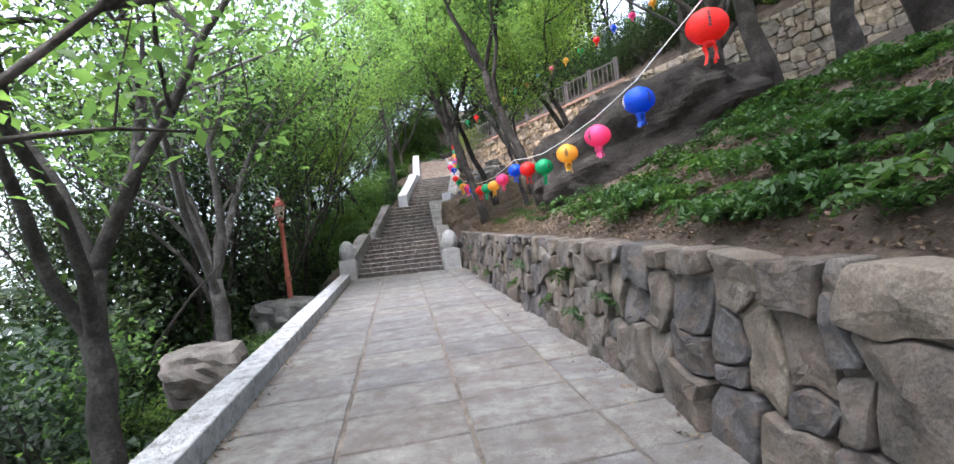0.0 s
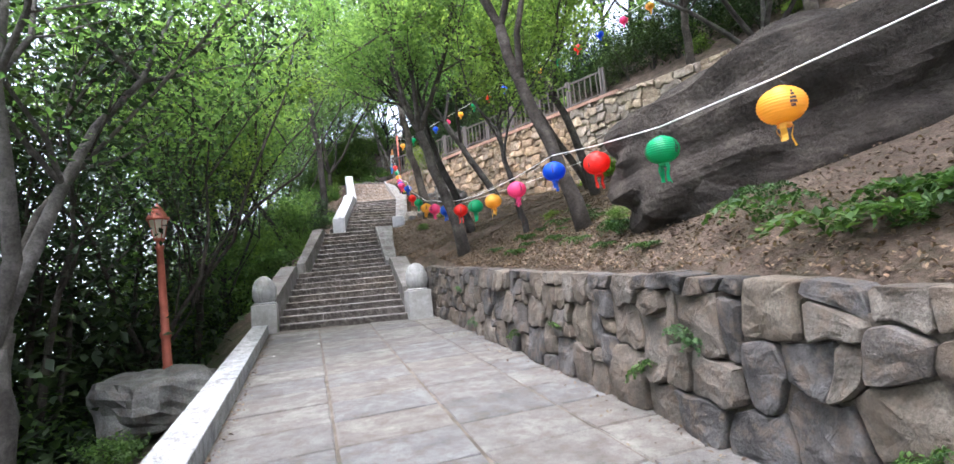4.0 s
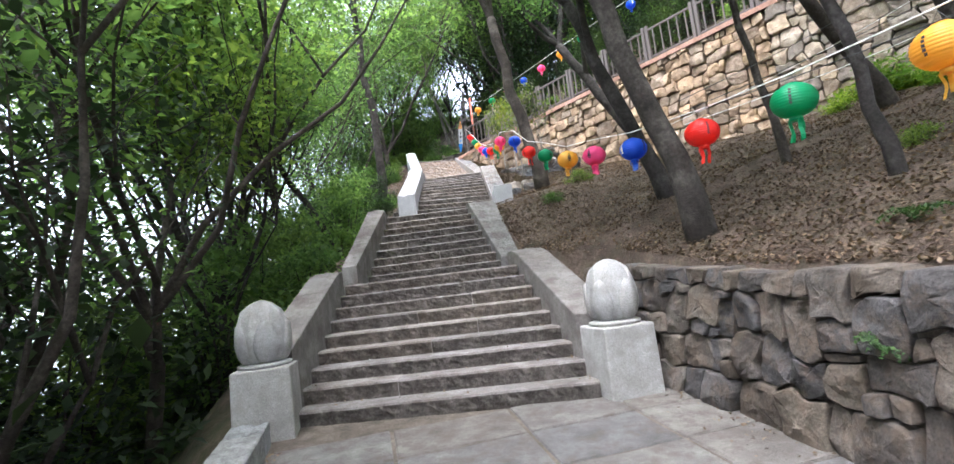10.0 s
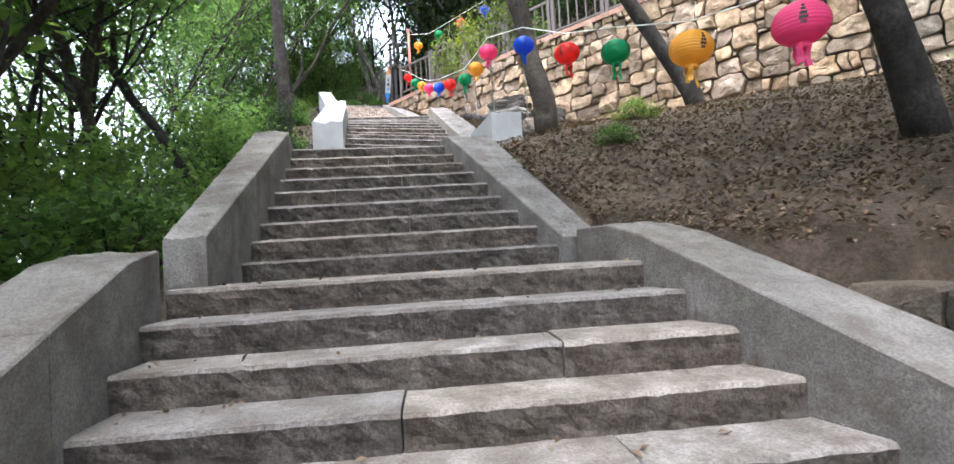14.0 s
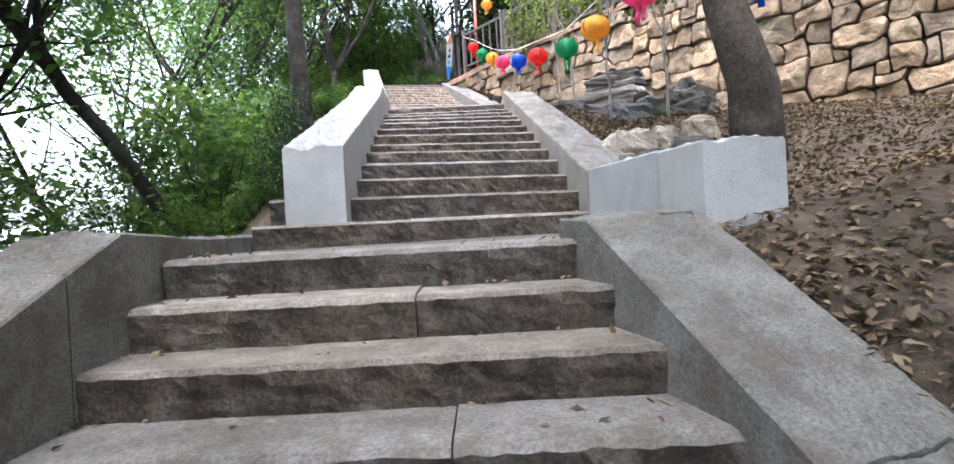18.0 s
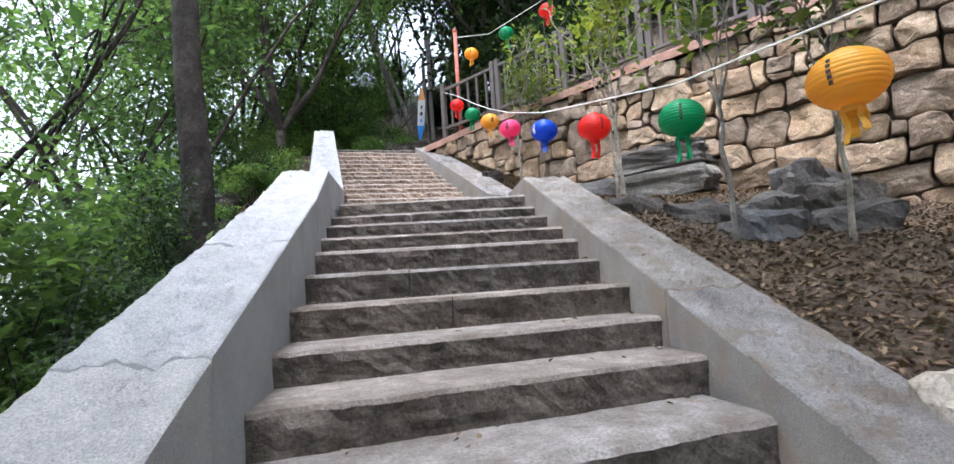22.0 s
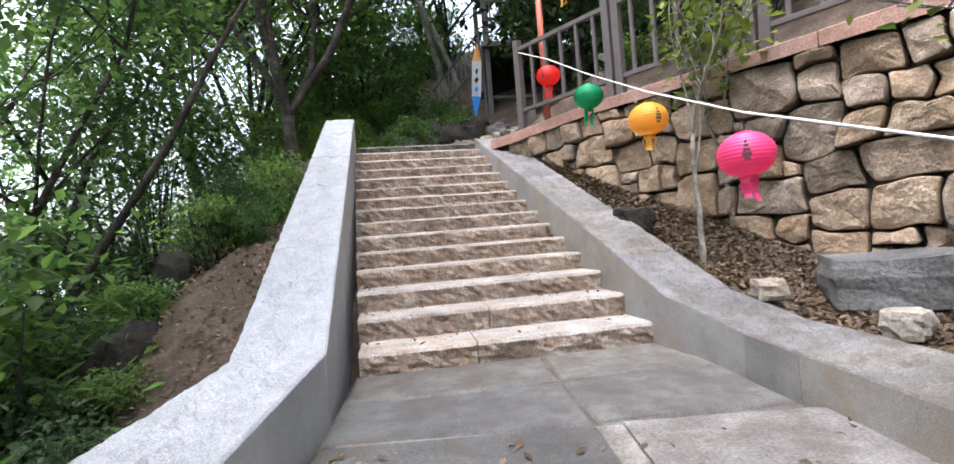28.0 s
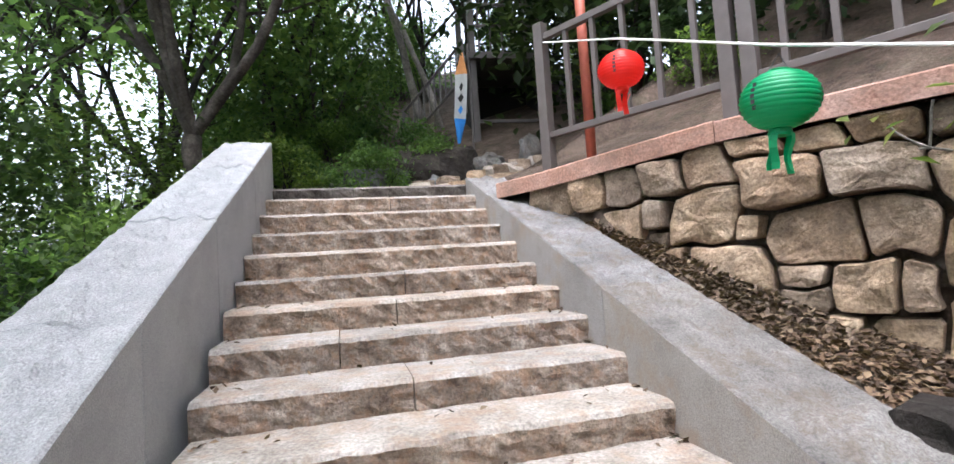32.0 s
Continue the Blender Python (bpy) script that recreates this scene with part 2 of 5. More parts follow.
# Darker copy of broad_leaf, with shade put into the leaf colour.
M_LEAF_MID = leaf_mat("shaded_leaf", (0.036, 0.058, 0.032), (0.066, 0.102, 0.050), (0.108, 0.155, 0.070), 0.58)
M_LEAF_FRESH = leaf_mat("fresh_leaf", (0.07, 0.14, 0.02), (0.14, 0.22, 0.03), (0.25, 0.30, 0.05), 0.45)
M_SAPLING = leaf_mat("glossy_sapling_leaf", (0.05, 0.075, 0.02), (0.10, 0.13, 0.034), (0.19, 0.20, 0.055), 0.4)
M_HERB = leaf_mat("herb_leaf", (0.016, 0.040, 0.015), (0.034, 0.072, 0.022), (0.062, 0.112, 0.034), 0.35)
M_DRY = leaf_mat("dry_leaf", (0.048, 0.028, 0.019), (0.110, 0.068, 0.046), (0.21, 0.145, 0.102), 0.1)
M_STEEL = plain("brown_steel", (0.085, 0.072, 0.066), 0.5, 0.0)
M_POST_RED = plain("red_brown_paint", (0.36, 0.095, 0.06), 0.55, vary=0.25)
M_ROPE = plain("white_rope", (0.74, 0.72, 0.68), 0.8)
# Near black: shelter's interior shade put into the colour; also the banner motifs.
M_BLACK = plain("shade_and_motif_black", (0.018, 0.017, 0.016), 0.8)
M_WIRE = plain("wire", (0.04, 0.04, 0.04), 0.6)
M_FROST = plain("frosted_glass", (0.62, 0.55, 0.44), 0.3)


# ---- mesh helpers ----
def mesh_of(name, verts, faces, smooth=False):
    me = bpy.data.meshes.new(name)
    me.from_pydata([tuple(v) for v in verts], [], faces)
    if smooth:
        me.polygons.foreach_set("use_smooth", [True] * len(me.polygons))
    me.update()
    return me


def put(name, me, material, parent=None, label="", m=None):
    ob = new(name, me)
    if material and not me.materials:
        me.materials.append(material)
    if m is not None:
        ob.matrix_basis = m
    if parent is not None:
        ob.parent = parent
    if label:
        ob["label"] = label
    return ob


def fold(bm, name, smooth=False):
    bmesh.ops.recalc_face_normals(bm, faces=bm.faces)
    me = bpy.data.meshes.new(name)
    bm.to_mesh(me)
    bm.free()
    if smooth:
        me.polygons.foreach_set("use_smooth", [True] * len(me.polygons))
    return me


def part(name, bm, material, parent=None, label="", smooth=False):
    return put(name, fold(bm, name, smooth), material, parent, label)


def base(name, at, label, category, group="", kind="", turn=0):
    e = new(name)
    e.matrix_basis = pose(*at, 0, 0, turn)
    return tagged(e, label, category, group, kind)


def box(bm, lo, hi, bevel=0.0):
    g = bmesh.ops.create_cube(bm, size=1)
    for v in g["verts"]:
        v.co = Vector([(a + b) / 2 + c * (b - a) for a, b, c in zip(lo, hi, v.co)])
    if bevel:
        bmesh.ops.bevel(bm, geom=list({e for v in g["verts"] for e in v.link_edges}), offset=bevel, segments=2, affect="EDGES", profile=0.5)
    return g["verts"]


def tube(verts, faces, pts, radii, sides=8, caps=True):
    """Adds a round tube along pts to the lists verts and faces."""
    start = len(verts)
    up = Vector((0.3, 0.9, 0.1))
    for i, (p, r) in enumerate(zip(pts, radii)):
        p = Vector(p)
        d = Vector(pts[min(i + 1, len(pts) - 1)]) - Vector(pts[max(i - 1, 0)])
        d.normalize()
        a = d.cross(up)
        if a.length < 0.1:
            a = d.cross(Vector((1, 0, 0)))
        a.normalize()
        b = d.cross(a)
        for k in range(sides):
            w = 2 * math.pi * k / sides
            verts.append(p + r * (math.cos(w) * a + math.sin(w) * b))
    for i in range(len(pts) - 1):
        for k in range(sides):
            q, s = start + i * sides, (k + 1) % sides
            faces.append((q + k, q + s, q + sides + s, q + sides + k))
    if caps:
        faces.append(tuple(range(start + sides - 1, start - 1, -1)))
        faces.append(tuple(range(start + (len(pts) - 1) * sides, start + len(pts) * sides)))


def turned(profile, sides=24, squash=1.0):
    """A lathe body from (radius, height) pairs."""
    verts, faces = [], []
    for r, z in profile:
        for k in range(sides):
            w = 2 * math.pi * k / sides
            verts.append((r * math.cos(w), r * math.sin(w) * squash, z))
    for i in range(len(profile) - 1):
        for k in range(sides):
            s = (k + 1) % sides
            faces.append((i * sides + k, i * sides + s, (i + 1) * sides + s, (i + 1) * sides + k))
    faces.append(tuple(range(sides - 1, -1, -1)))
    faces.append(tuple(range((len(profile) - 1) * sides, len(profile) * sides)))
    return verts, faces


def rock_mesh(name, rx, ry, rz, seed, cuts=3, rough=0.22, square=0.55, smooth=False):
    """A lump between a block and a ball, with broken facets."""
    rng = random.Random(seed)
    bm = bmesh.new()
    bmesh.ops.create_cube(bm, size=2)
    bmesh.ops.subdivide_edges(bm, edges=bm.edges[:], cuts=cuts, use_grid_fill=True)
    off = Vector((rng.uniform(0, 50), rng.uniform(0, 50), rng.uniform(0, 50)))
    for v in bm.verts:
        n = v.co.normalized()
        p = v.co.lerp(n * 1.25, 1 - square)
        p *= 1 + rough * noise.noise(n * 1.3 + off) + rough * 0.5 * noise.noise(n * 3.4 + off)
        v.co = Vector((p.x * rx, p.y * ry, p.z * rz))
    return fold(bm, name, smooth)


# ---- plan: edges and levels along the way (y) ----
def along(y, pts):
    return float(np.interp(y, [p[0] for p in pts], [p[1] for p in pts]))


def floor_z(y):
    return 0.065 * (y - 17.5)


def curb_x(y):
    return -2.17 - 0.157 * (y - 3.63)


def wall_x(y):
    return -0.30 - 0.13 * (y - 17.3)


RIGHT_EDGE = ((17.3, 0.15), (19.35, -0.1), (19.45, -0.78), (20.7, -0.95), (20.9, -1.2), (23.3, -1.42), (24.3, -1.2), (25.2, -0.85), (29.9, -0.45), (31.5, -0.42), (36.9, -0.98))
RIGHT_LEVEL = ((17.3, 1.16), (20.8, 1.72), (23.3, 2.9), (24.3, 2.96), (25.3, 3.36), (29.9, 5.12), (31.8, 5.22), (36.5, 7.42), (37.2, 7.5))
LEFT_EDGE = ((17.3, -4.70), (18.2, -4.66), (20.4, -4.58), (20.6, -4.35), (23.4, -4.12), (25.0, -3.95), (25.3, -3.55), (30.5, -3.4), (31.5, -3.3), (36.9, -3.82))
DECK = ((17.5, 0.0), (20.3, 1.46), (21.0, 1.46), (23.5, 2.95), (25.1, 2.95), (30.0, 5.18), (31.7, 5.18), (36.8, 7.5), (38, 7.5))
WALL_BASE = ((-60, 9.0), (2, 8.4), (8, 6.6), (14, 5.0), (20, 4.3), (25.2, 4.2), (28.2, 4.6), (32.1, 5.45), (33.5, 5.95), (35.4, 7.1), (36, 7.4))


def right_edge(y):
    return wall_x(y) + 0.42 if y < 17.3 else along(y, RIGHT_EDGE)


def right_level(y):
    return floor_z(y) + 1.17 if y < 17.3 else along(y, RIGHT_LEVEL)


def left_edge(y):
    return curb_x(y) - 0.36 if y < 17.3 else along(y, LEFT_EDGE)


def deck(y):
    return floor_z(y) if y < 17.5 else along(y, DECK)


def high_wall_x(y):
    return -0.80 + 0.625 * (35.6 - y)


def land(x, y):
    """Height of the open ground."""
    if y > 37.0:
        d = max(0, -4.1 - x)
        z = 7.45 + 0.5 * max(0, y - 39.5) * (1 if x < 4 else 0.5) + 0.30 * max(0, x + 1.5)
        fall = 0.42 * min(d, 5) + 0.75 * max(0, min(d, 5) - 1.1) + 0.65 * max(0, d - 5)
        return max(-60 - 0.002 * d, min(z, 7.45 + 0.22 * (y - 37) + 5) - fall - min(d, 6) * 0.05 * max(0, min(y, 60) - 40))
    le, re = left_edge(y), right_edge(y)
    if x <= le:
        d = le - x
        steep = min(1, max(0, (y - 16) / 6))
        z = deck(y) - 0.75 + 0.2 * steep - (0.22 + 0.2 * steep) * min(d, 5) - (0.55 + 0.2 * steep) * max(0, min(d, 5) - 1.1) - (0.35 + 0.3 * steep) * max(0, d - 5)
        if 29 < y < 38:
            z += 0.7 * math.exp(-((x + 4.7) / 1.1) ** 2 - ((y - 33.6) / 2.0) ** 2)
        return max(z, -60 - 0.002 * d)
    if x < re:
        return deck(y) - 0.45
    hx = high_wall_x(y)
    if x < hx:
        u = (x - re) / max(hx - re, 0.05)
        a, b = right_level(y), along(y, WALL_BASE)
        return a + max(b - a, 0) * u ** 0.85 + 0.10 * noise.noise((x * 0.7, y * 0.7, 3)) * min(1, u * 8)
    d = x - hx
    return max(7.36 + 0.75 * max(0, min(d, 8) - 1.1) + 0.25 * max(0, min(d, 40) - 8), along(y, WALL_BASE) + 0.3 * d)


def ground_sheet():
    ys = [-500, -250, -120, -60, -30, -18, -12] + [-9 + 0.5 * i for i in range(53)] + [17.3, 17.301] + [17.6 + 0.35 * i for i in range(56)] + [37.0, 37.01] + [37.5 + 0.7 * i for i in range(16)] + [50, 54, 60, 70, 90, 140, 260, 520]
    ys = sorted(ys)
    offs = [0, 0.12, 0.4, 0.8, 1.3, 1.9, 2.6, 3.4, 4.4, 5.6, 7, 9, 11.5, 15, 20, 28, 40, 60, 100, 200, 500]
    rows = []
    for y in ys:
        le, re = left_edge(y) + 0.02, right_edge(y) - 0.02
        hx = max(high_wall_x(y) + 0.02, re + 0.3) if y < 37 else re + 4
        row = [le - o for o in reversed(offs)] + [le + 0.05, (le + re) / 2, re - 0.05]
        row += [re + 0.03 + (hx - re - 0.06) * (k / 22) for k in range(23)] + [hx + 0.25] + [hx + 0.3 + o for o in offs[1:]]
        rows.append([(x, y, land(x, y)) for x in row])
    n = len(rows[0])
    verts = [v for r in rows for v in r]
    faces = [(i * n + k, i * n + k + 1, (i + 1) * n + k + 1, (i + 1) * n + k) for i in range(len(rows) - 1) for k in range(n - 1)]
    ob = put("ground", mesh_of("ground", verts, faces, True), M_GROUND)
    return tagged(ob, "brown woodland soil covered with dry leaf litter", "ground", kind="structure")


ground_sheet()


# ---- paved walk ----
def slab(name, corners, top, thick, material, parent, seed, inset=0.012, chip=0.006):
    """A paving slab with worn edges; corners run round it, top(x, y) gives its surface."""
    rng = random.Random(seed)
    c = sum((Vector((*p, 0)) for p in corners), Vector()) / 4
    lift = rng.uniform(-0.004, 0.004)

    def ring(shrink, dz):
        out = []
        for i in range(4):
            a, b = Vector((*corners[i], 0)), Vector((*corners[(i + 1) % 4], 0))
            for f in (0.0, 0.5):
                p = a.lerp(b, f)
                p = p + (c - p).normalized() * (shrink + rng.uniform(0, chip))
                out.append((p.x, p.y, top(p.x, p.y) + dz + lift))
        return out

    verts = ring(inset, -thick) + ring(inset, -0.012) + ring(inset + 0.014, 0) + [(c.x, c.y, top(c.x, c.y) + lift)]
    faces = []
    for r in range(2):
        for k in range(8):
            s = (k + 1) % 8
            faces.append((r * 8 + k, r * 8 + s, r * 8 + 8 + s, r * 8 + 8 + k))
    faces += [(16 + k, 16 + (k + 1) % 8, 24) for k in range(8)]
    return put(name, mesh_of(name, verts, faces), material, parent)


walkway = base("walkway", (0, 0, 0), "grey granite slab walkway with dirt-filled joints", "walkway", kind="structure")
LINES = [lambda y: curb_x(y), lambda y: -1.12 - 0.150 * (y - 3.48), lambda y: -0.07 - 0.1395 * (y - 3.22), lambda y: 0.93 - 0.137 * (y - 3.22), lambda y: wall_x(y) + 0.05]


def cross(col, row):
    """Where the joint line col meets the cross joint row."""
    y = 17.45 - 0.735 * row + (0.24 if col == 4 else 0)
    for _ in range(3):
        x = LINES[col](y)
        y = min(17.45 - 0.735 * row + 0.16 * (x + 2.6), 18.2)
    return x, y


def walk_top(x, y):
    return floor_z(y)


for row in range(33):
    for col in range(4):
        q = [cross(col, row + 1), cross(col + 1, row + 1), cross(col + 1, row), cross(col, row)]
        slab("paving_slab", q, walk_top, 0.09, M_PAVE, walkway, row * 7 + col, 0.013 if col < 3 else 0.008, 0.014)
bed = [(curb_x(y) - 0.1, y, floor_z(y) - 0.016) for y in (-8, 18.3)] + [(wall_x(y) + 0.3, y, floor_z(y) - 0.016) for y in (18.3, -8)]
put("joint_bed", mesh_of("joint_bed", bed, [(0, 3, 2, 1)]), M_BED, walkway)


# ---- copings and parapets ----
def coping(name, pts, width, side, drop, material, parent, seed, piece=1.4, rough=0.006, face=None):
    """Dressed stones along the inner top edge pts; they reach width outwards (side: -1 left, 1 right) and drop down.

    width may be a pair (first, last); face is the material of the sawn inner side."""
    rng = random.Random(seed)
    w0, w1 = width if isinstance(width, tuple) else (width, width)
    P = [Vector(p) for p in pts]
    fine = []
    for a, b in zip(P, P[1:]):
        n = max(2, int((b - a).length / 0.024))
        fine += [a.lerp(b, i / n) for i in range(n)]
    fine.append(P[-1])
    run, cuts = 0.0, [0]
    goal = piece * rng.uniform(0.8, 1.1)
    for i in range(1, len(fine)):
        run += (fine[i] - fine[i - 1]).length
        if run > goal and len(fine) - i > 8:
            cuts.append(i)
            run, goal = 0.0, piece * rng.uniform(0.85, 1.15)
    cuts.append(len(fine) - 1)
    across = [0.05 * k for k in range(1, 20)]
    made = []
    for a, b in zip(cuts, cuts[1:]):
        seg = [fine[k] for k in range(a, b + 1)]
        d0, d1 = (seg[1] - seg[0]).normalized(), (seg[-1] - seg[-2]).normalized()
        seg[0], seg[-1] = seg[0] + d0 * 0.004, seg[-1] - d1 * 0.004
        lift = rng.uniform(-0.3, 0.3) * rough
        verts, faces, kinds = [], [], []
        for i, p in enumerate(seg):
            t = (seg[min(i + 1, len(seg) - 1)] - seg[max(i - 1, 0)])
            o = Vector((t.y, -t.x, 0)).normalized() * side
            wide = w0 + (w1 - w0) * (a + i) / (len(fine) - 1)
            prof = [(0, -drop), (0, -0.12), (0.0, -0.010), (0.010, 0)] + [(0.010 + (wide - 0.02) * f, 0) for f in across] + [(wide - 0.010, 0), (wide, -0.02), (wide, -drop)]
            cols = len(prof)
            for k, (u, w) in enumerate(prof):
                j = 0 if k < 2 or k == cols - 1 else rough * (0.3 if k in (2, 3) else 1.0)
                q = p + o * u + Vector((0, 0, w))
                r = q + Vector((seed, 0, 0))
                chip = math.floor(noise.noise(r * 8) * 4.2 + noise.noise(r * 19) * 1.6) * 0.34 + noise.noise(r * 23) * 0.5 + noise.noise(r * 47) * 0.45
                chip *= min(1, 0.25 + 0.3 * max(0, min(k - 4, cols - 4 - k)))
                edge = noise.noise(r * 16) * 0.36
                verts.append(q + Vector((0, 0, (chip if 3 < k < cols - 2 else edge) * j + (lift if 1 < k < cols - 1 else 0))) + o * edge * j * (1 if k >= cols - 3 and k < cols - 1 else 0))
        for i in range(len(seg) - 1):
            for k in range(cols - 1):
                faces.append((i * cols + k, i * cols + k + 1, (i + 1) * cols + k + 1, (i + 1) * cols + k))
                kinds.append(1 if k < 2 else 0)
        faces.append(tuple(range(cols)))
        faces.append(tuple(range(len(verts) - 1, len(verts) - cols - 1, -1)))
        me = mesh_of("coping_stone", verts, faces)
        me.materials.append(material)
        if face:
            me.materials.append(face)
            me.polygons.foreach_set("material_index", kinds + [1, 1])
        made.append(put("coping_stone", me, material, parent))
    return made


curb = base("curb", (0, 0, 0), "low weathered granite curb edging the walkway", "curb", kind="structure")
coping("curb", [(curb_x(y) - 0.0, y, floor_z(y) + 0.21) for y in (-8, 0, 6, 12, 17.42)], 0.34, -1, 0.75, M_CURB, curb, 3, 1.7, 0.016)

parapet_1 = base("parapet_1", (0, 0, 0), "grey concrete wing wall beside the lowest stair flight", "parapet", kind="structure")
coping("p", [(-4.24, 17.95, 0.80), (-4.13, 20.05, 1.64), (-4.13, 20.45, 1.70)], 0.42, -1, 1.1, M_CONC, parapet_1, 5, 1.6, 0.008)
parapet_2 = base("parapet_2", (0, 0, 0), "grey concrete wing wall with flat upper end", "parapet", kind="structure")
coping("p", [(-1.19, 17.85, 0.80), (-1.42, 20.0, 1.64), (-1.46, 20.3, 1.72), (-1.47, 20.74, 1.72)], 0.50, 1, 1.3, M_CONC, parapet_2, 6, 1.8, 0.008)
parapet_3 = base("parapet_3", (0, 0, 0), "weathered concrete coping beside the second stair flight", "parapet", kind="structure")
coping("p", [(-3.93, 20.6, 1.78), (-3.68, 23.3, 3.09), (-3.70, 24.1, 3.06), (-3.73, 25.6, 3.06)], (0.24, 0.46), -1, 1.0, M_CONC, parapet_3, 7, 1.5, 0.014)
parapet_4 = base("parapet_4", (0, 0, 0), "weathered concrete coping along the second stair flight", "parapet", kind="structure")
coping("p", [(-1.57, 20.76, 1.67), (-1.86, 23.3, 3.04), (-1.89, 23.6, 3.055)], (0.33, 0.62), 1, 1.0, M_CONC, parapet_4, 8, 1.9, 0.016)
coping("p", [(-1.82, 23.5, 3.06), (-1.17, 25.3, 3.07)], 0.50, 1, 1.0, M_CONC, parapet_4, 28, 2.4, 0.016)
parapet_5 = base("parapet_5", (0, 0, 0), "white granite parapet with rough pitched top", "parapet", kind="structure")
coping("p", [(-3.07, 25.1, 3.71), (-2.94, 28.5, 4.97), (-2.93, 29.7, 5.46), (-2.86, 31.05, 5.50), (-3.33, 36.9, 8.02)], 0.44, -1, 0.95, M_GRAN, parapet_5, 9, 1.3, 0.026, M_GRAN_SAWN)
parapet_6 = base("parapet_6", (0, 0, 0), "low granite wall with pitched top and stained face", "parapet", kind="structure")
coping("p", [(-1.10, 25.36, 3.47), (-0.87, 29.9, 5.38), (-0.74, 31.1, 5.38), (-0.86, 31.7, 5.52), (-1.40, 36.95, 7.62)], 0.49, 1, 0.75, M_CURB_OLD, parapet_6, 10, 1.9, 0.023, M_CURB_SAWN)
wing_wall = base("wing_wall", (0, 0, 0), "smooth grey granite wing wall returning into the slope", "wall", kind="structure")
coping("p", [(-1.10, 25.33, 3.47), (-1.24, 23.42, 3.385)], 0.40, -1, 1.0, M_GRAN, wing_wall, 11, 1.5, 0.024, M_GRAN_SAWN)


# ---- stair flights ----
def step_stones(parent, left, right, lower_z, tread, material, seed, nose=0.012):
    """One step: two or three long stones with rough front edges between the points left and right of its nosing."""
    rng = random.Random(seed)
    left, right = Vector(left), Vector(right)
    back = Vector((left.y - right.y, right.x - left.x, 0)).normalized()
    splits = [0.0, 1.0] if rng.random() < 0.3 else [0.0, rng.uniform(0.25, 0.75), 1.0]
    length = (right - left).length
    drop = left.z - lower_z + 0.06
    for a, b in zip(splits, splits[1:]):
        a, b = a + 0.0015, b - 0.0015
        n = max(4, int((b - a) * length / 0.045))
        verts, faces = [], []
        tilt, shift = rng.uniform(-0.006, 0.006), rng.uniform(-0.008, 0.008)
        for i in range(n + 1):
            p = left.lerp(right, a + (b - a) * i / n)
            rough = 1.7 if material == M_STEP_UP else 1.3
            w1 = noise.noise(p * 5 + Vector((seed, 0, 0))) * 0.014 + noise.noise(p * 21) * 0.012 + max(0, noise.noise(p * 11 + Vector((3, seed, 0))) - 0.25) * 0.05
            w2 = noise.noise(p * 7 + Vector((0, seed, 0))) * 0.010 * rough
            w3 = noise.noise(p * 23 + Vector((0, seed, 3))) * 0.009 * rough
            face = []
            for k, f in enumerate((0.30, 0.46, 0.62, 0.80)):
                q = p + Vector((0, 0, 0.37 * k))
                face.append((nose * min(1, f * 1.6) + shift + w2 + rough * (noise.noise(q * 9) * 0.009 + noise.noise(q * 24) * 0.008), -drop * f))
            prof = [(tread + 0.05, tilt), (0.05, tilt), (0.016 + w1, -0.002 + w3 * 0.4), (w1 + shift, -0.022 + w3 * 0.5)] + face + [(nose + w3 + shift, -drop)]
            for u, w in prof:
                verts.append(p + back * u + Vector((0, 0, w)))
        c = len(prof)
        for i in range(n):
            for k in range(c - 1):
                faces.append((i * c + k, (i + 1) * c + k, (i + 1) * c + k + 1, i * c + k + 1))
        faces.append(tuple(range(c)))
        faces.append(tuple(range(len(verts) - 1, len(verts) - c - 1, -1)))
        me = mesh_of("step_stone", verts, faces)
        me.materials.append(material)
        # Riser faces take their own material; M_RISER has painted shade besides dirt.
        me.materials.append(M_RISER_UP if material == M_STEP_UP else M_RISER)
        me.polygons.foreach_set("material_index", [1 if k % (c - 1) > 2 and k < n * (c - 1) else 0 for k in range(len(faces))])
        put("step_stone", me, material, parent)


TREADS = []


def flight(name, label, first, last, count, base_z, material, seed, treads=None, levels=None):
    """A flight of count steps from the nosing pair first to last, each pair (left, right)."""
    e = base(name, (0, 0, 0), label, "stairs", kind="structure")
    rng = random.Random(seed)
    low = base_z
    spots = treads or [i / (count - 1) for i in range(count)]
    for i in range(count):
        f, g = spots[i], i / (count - 1)
        j = rng.uniform(-0.005, 0.005)
        le, ri = Vector(first[0]).lerp(Vector(last[0]), f), Vector(first[1]).lerp(Vector(last[1]), f)
        le.z = (levels[i] if levels else first[0][2] + (last[0][2] - first[0][2]) * g) + j
        ri.z = (levels[i] if levels else first[1][2] + (last[1][2] - first[1][2]) * g) + j
        tread = (Vector(last[0]) - Vector(first[0])).length / (count - 1) + 0.1
        step_stones(e, le, ri, low, tread, material, seed * 100 + i)
        low = (le.z + ri.z) / 2
        TREADS.append((le, ri, tread - 0.1))
    return e


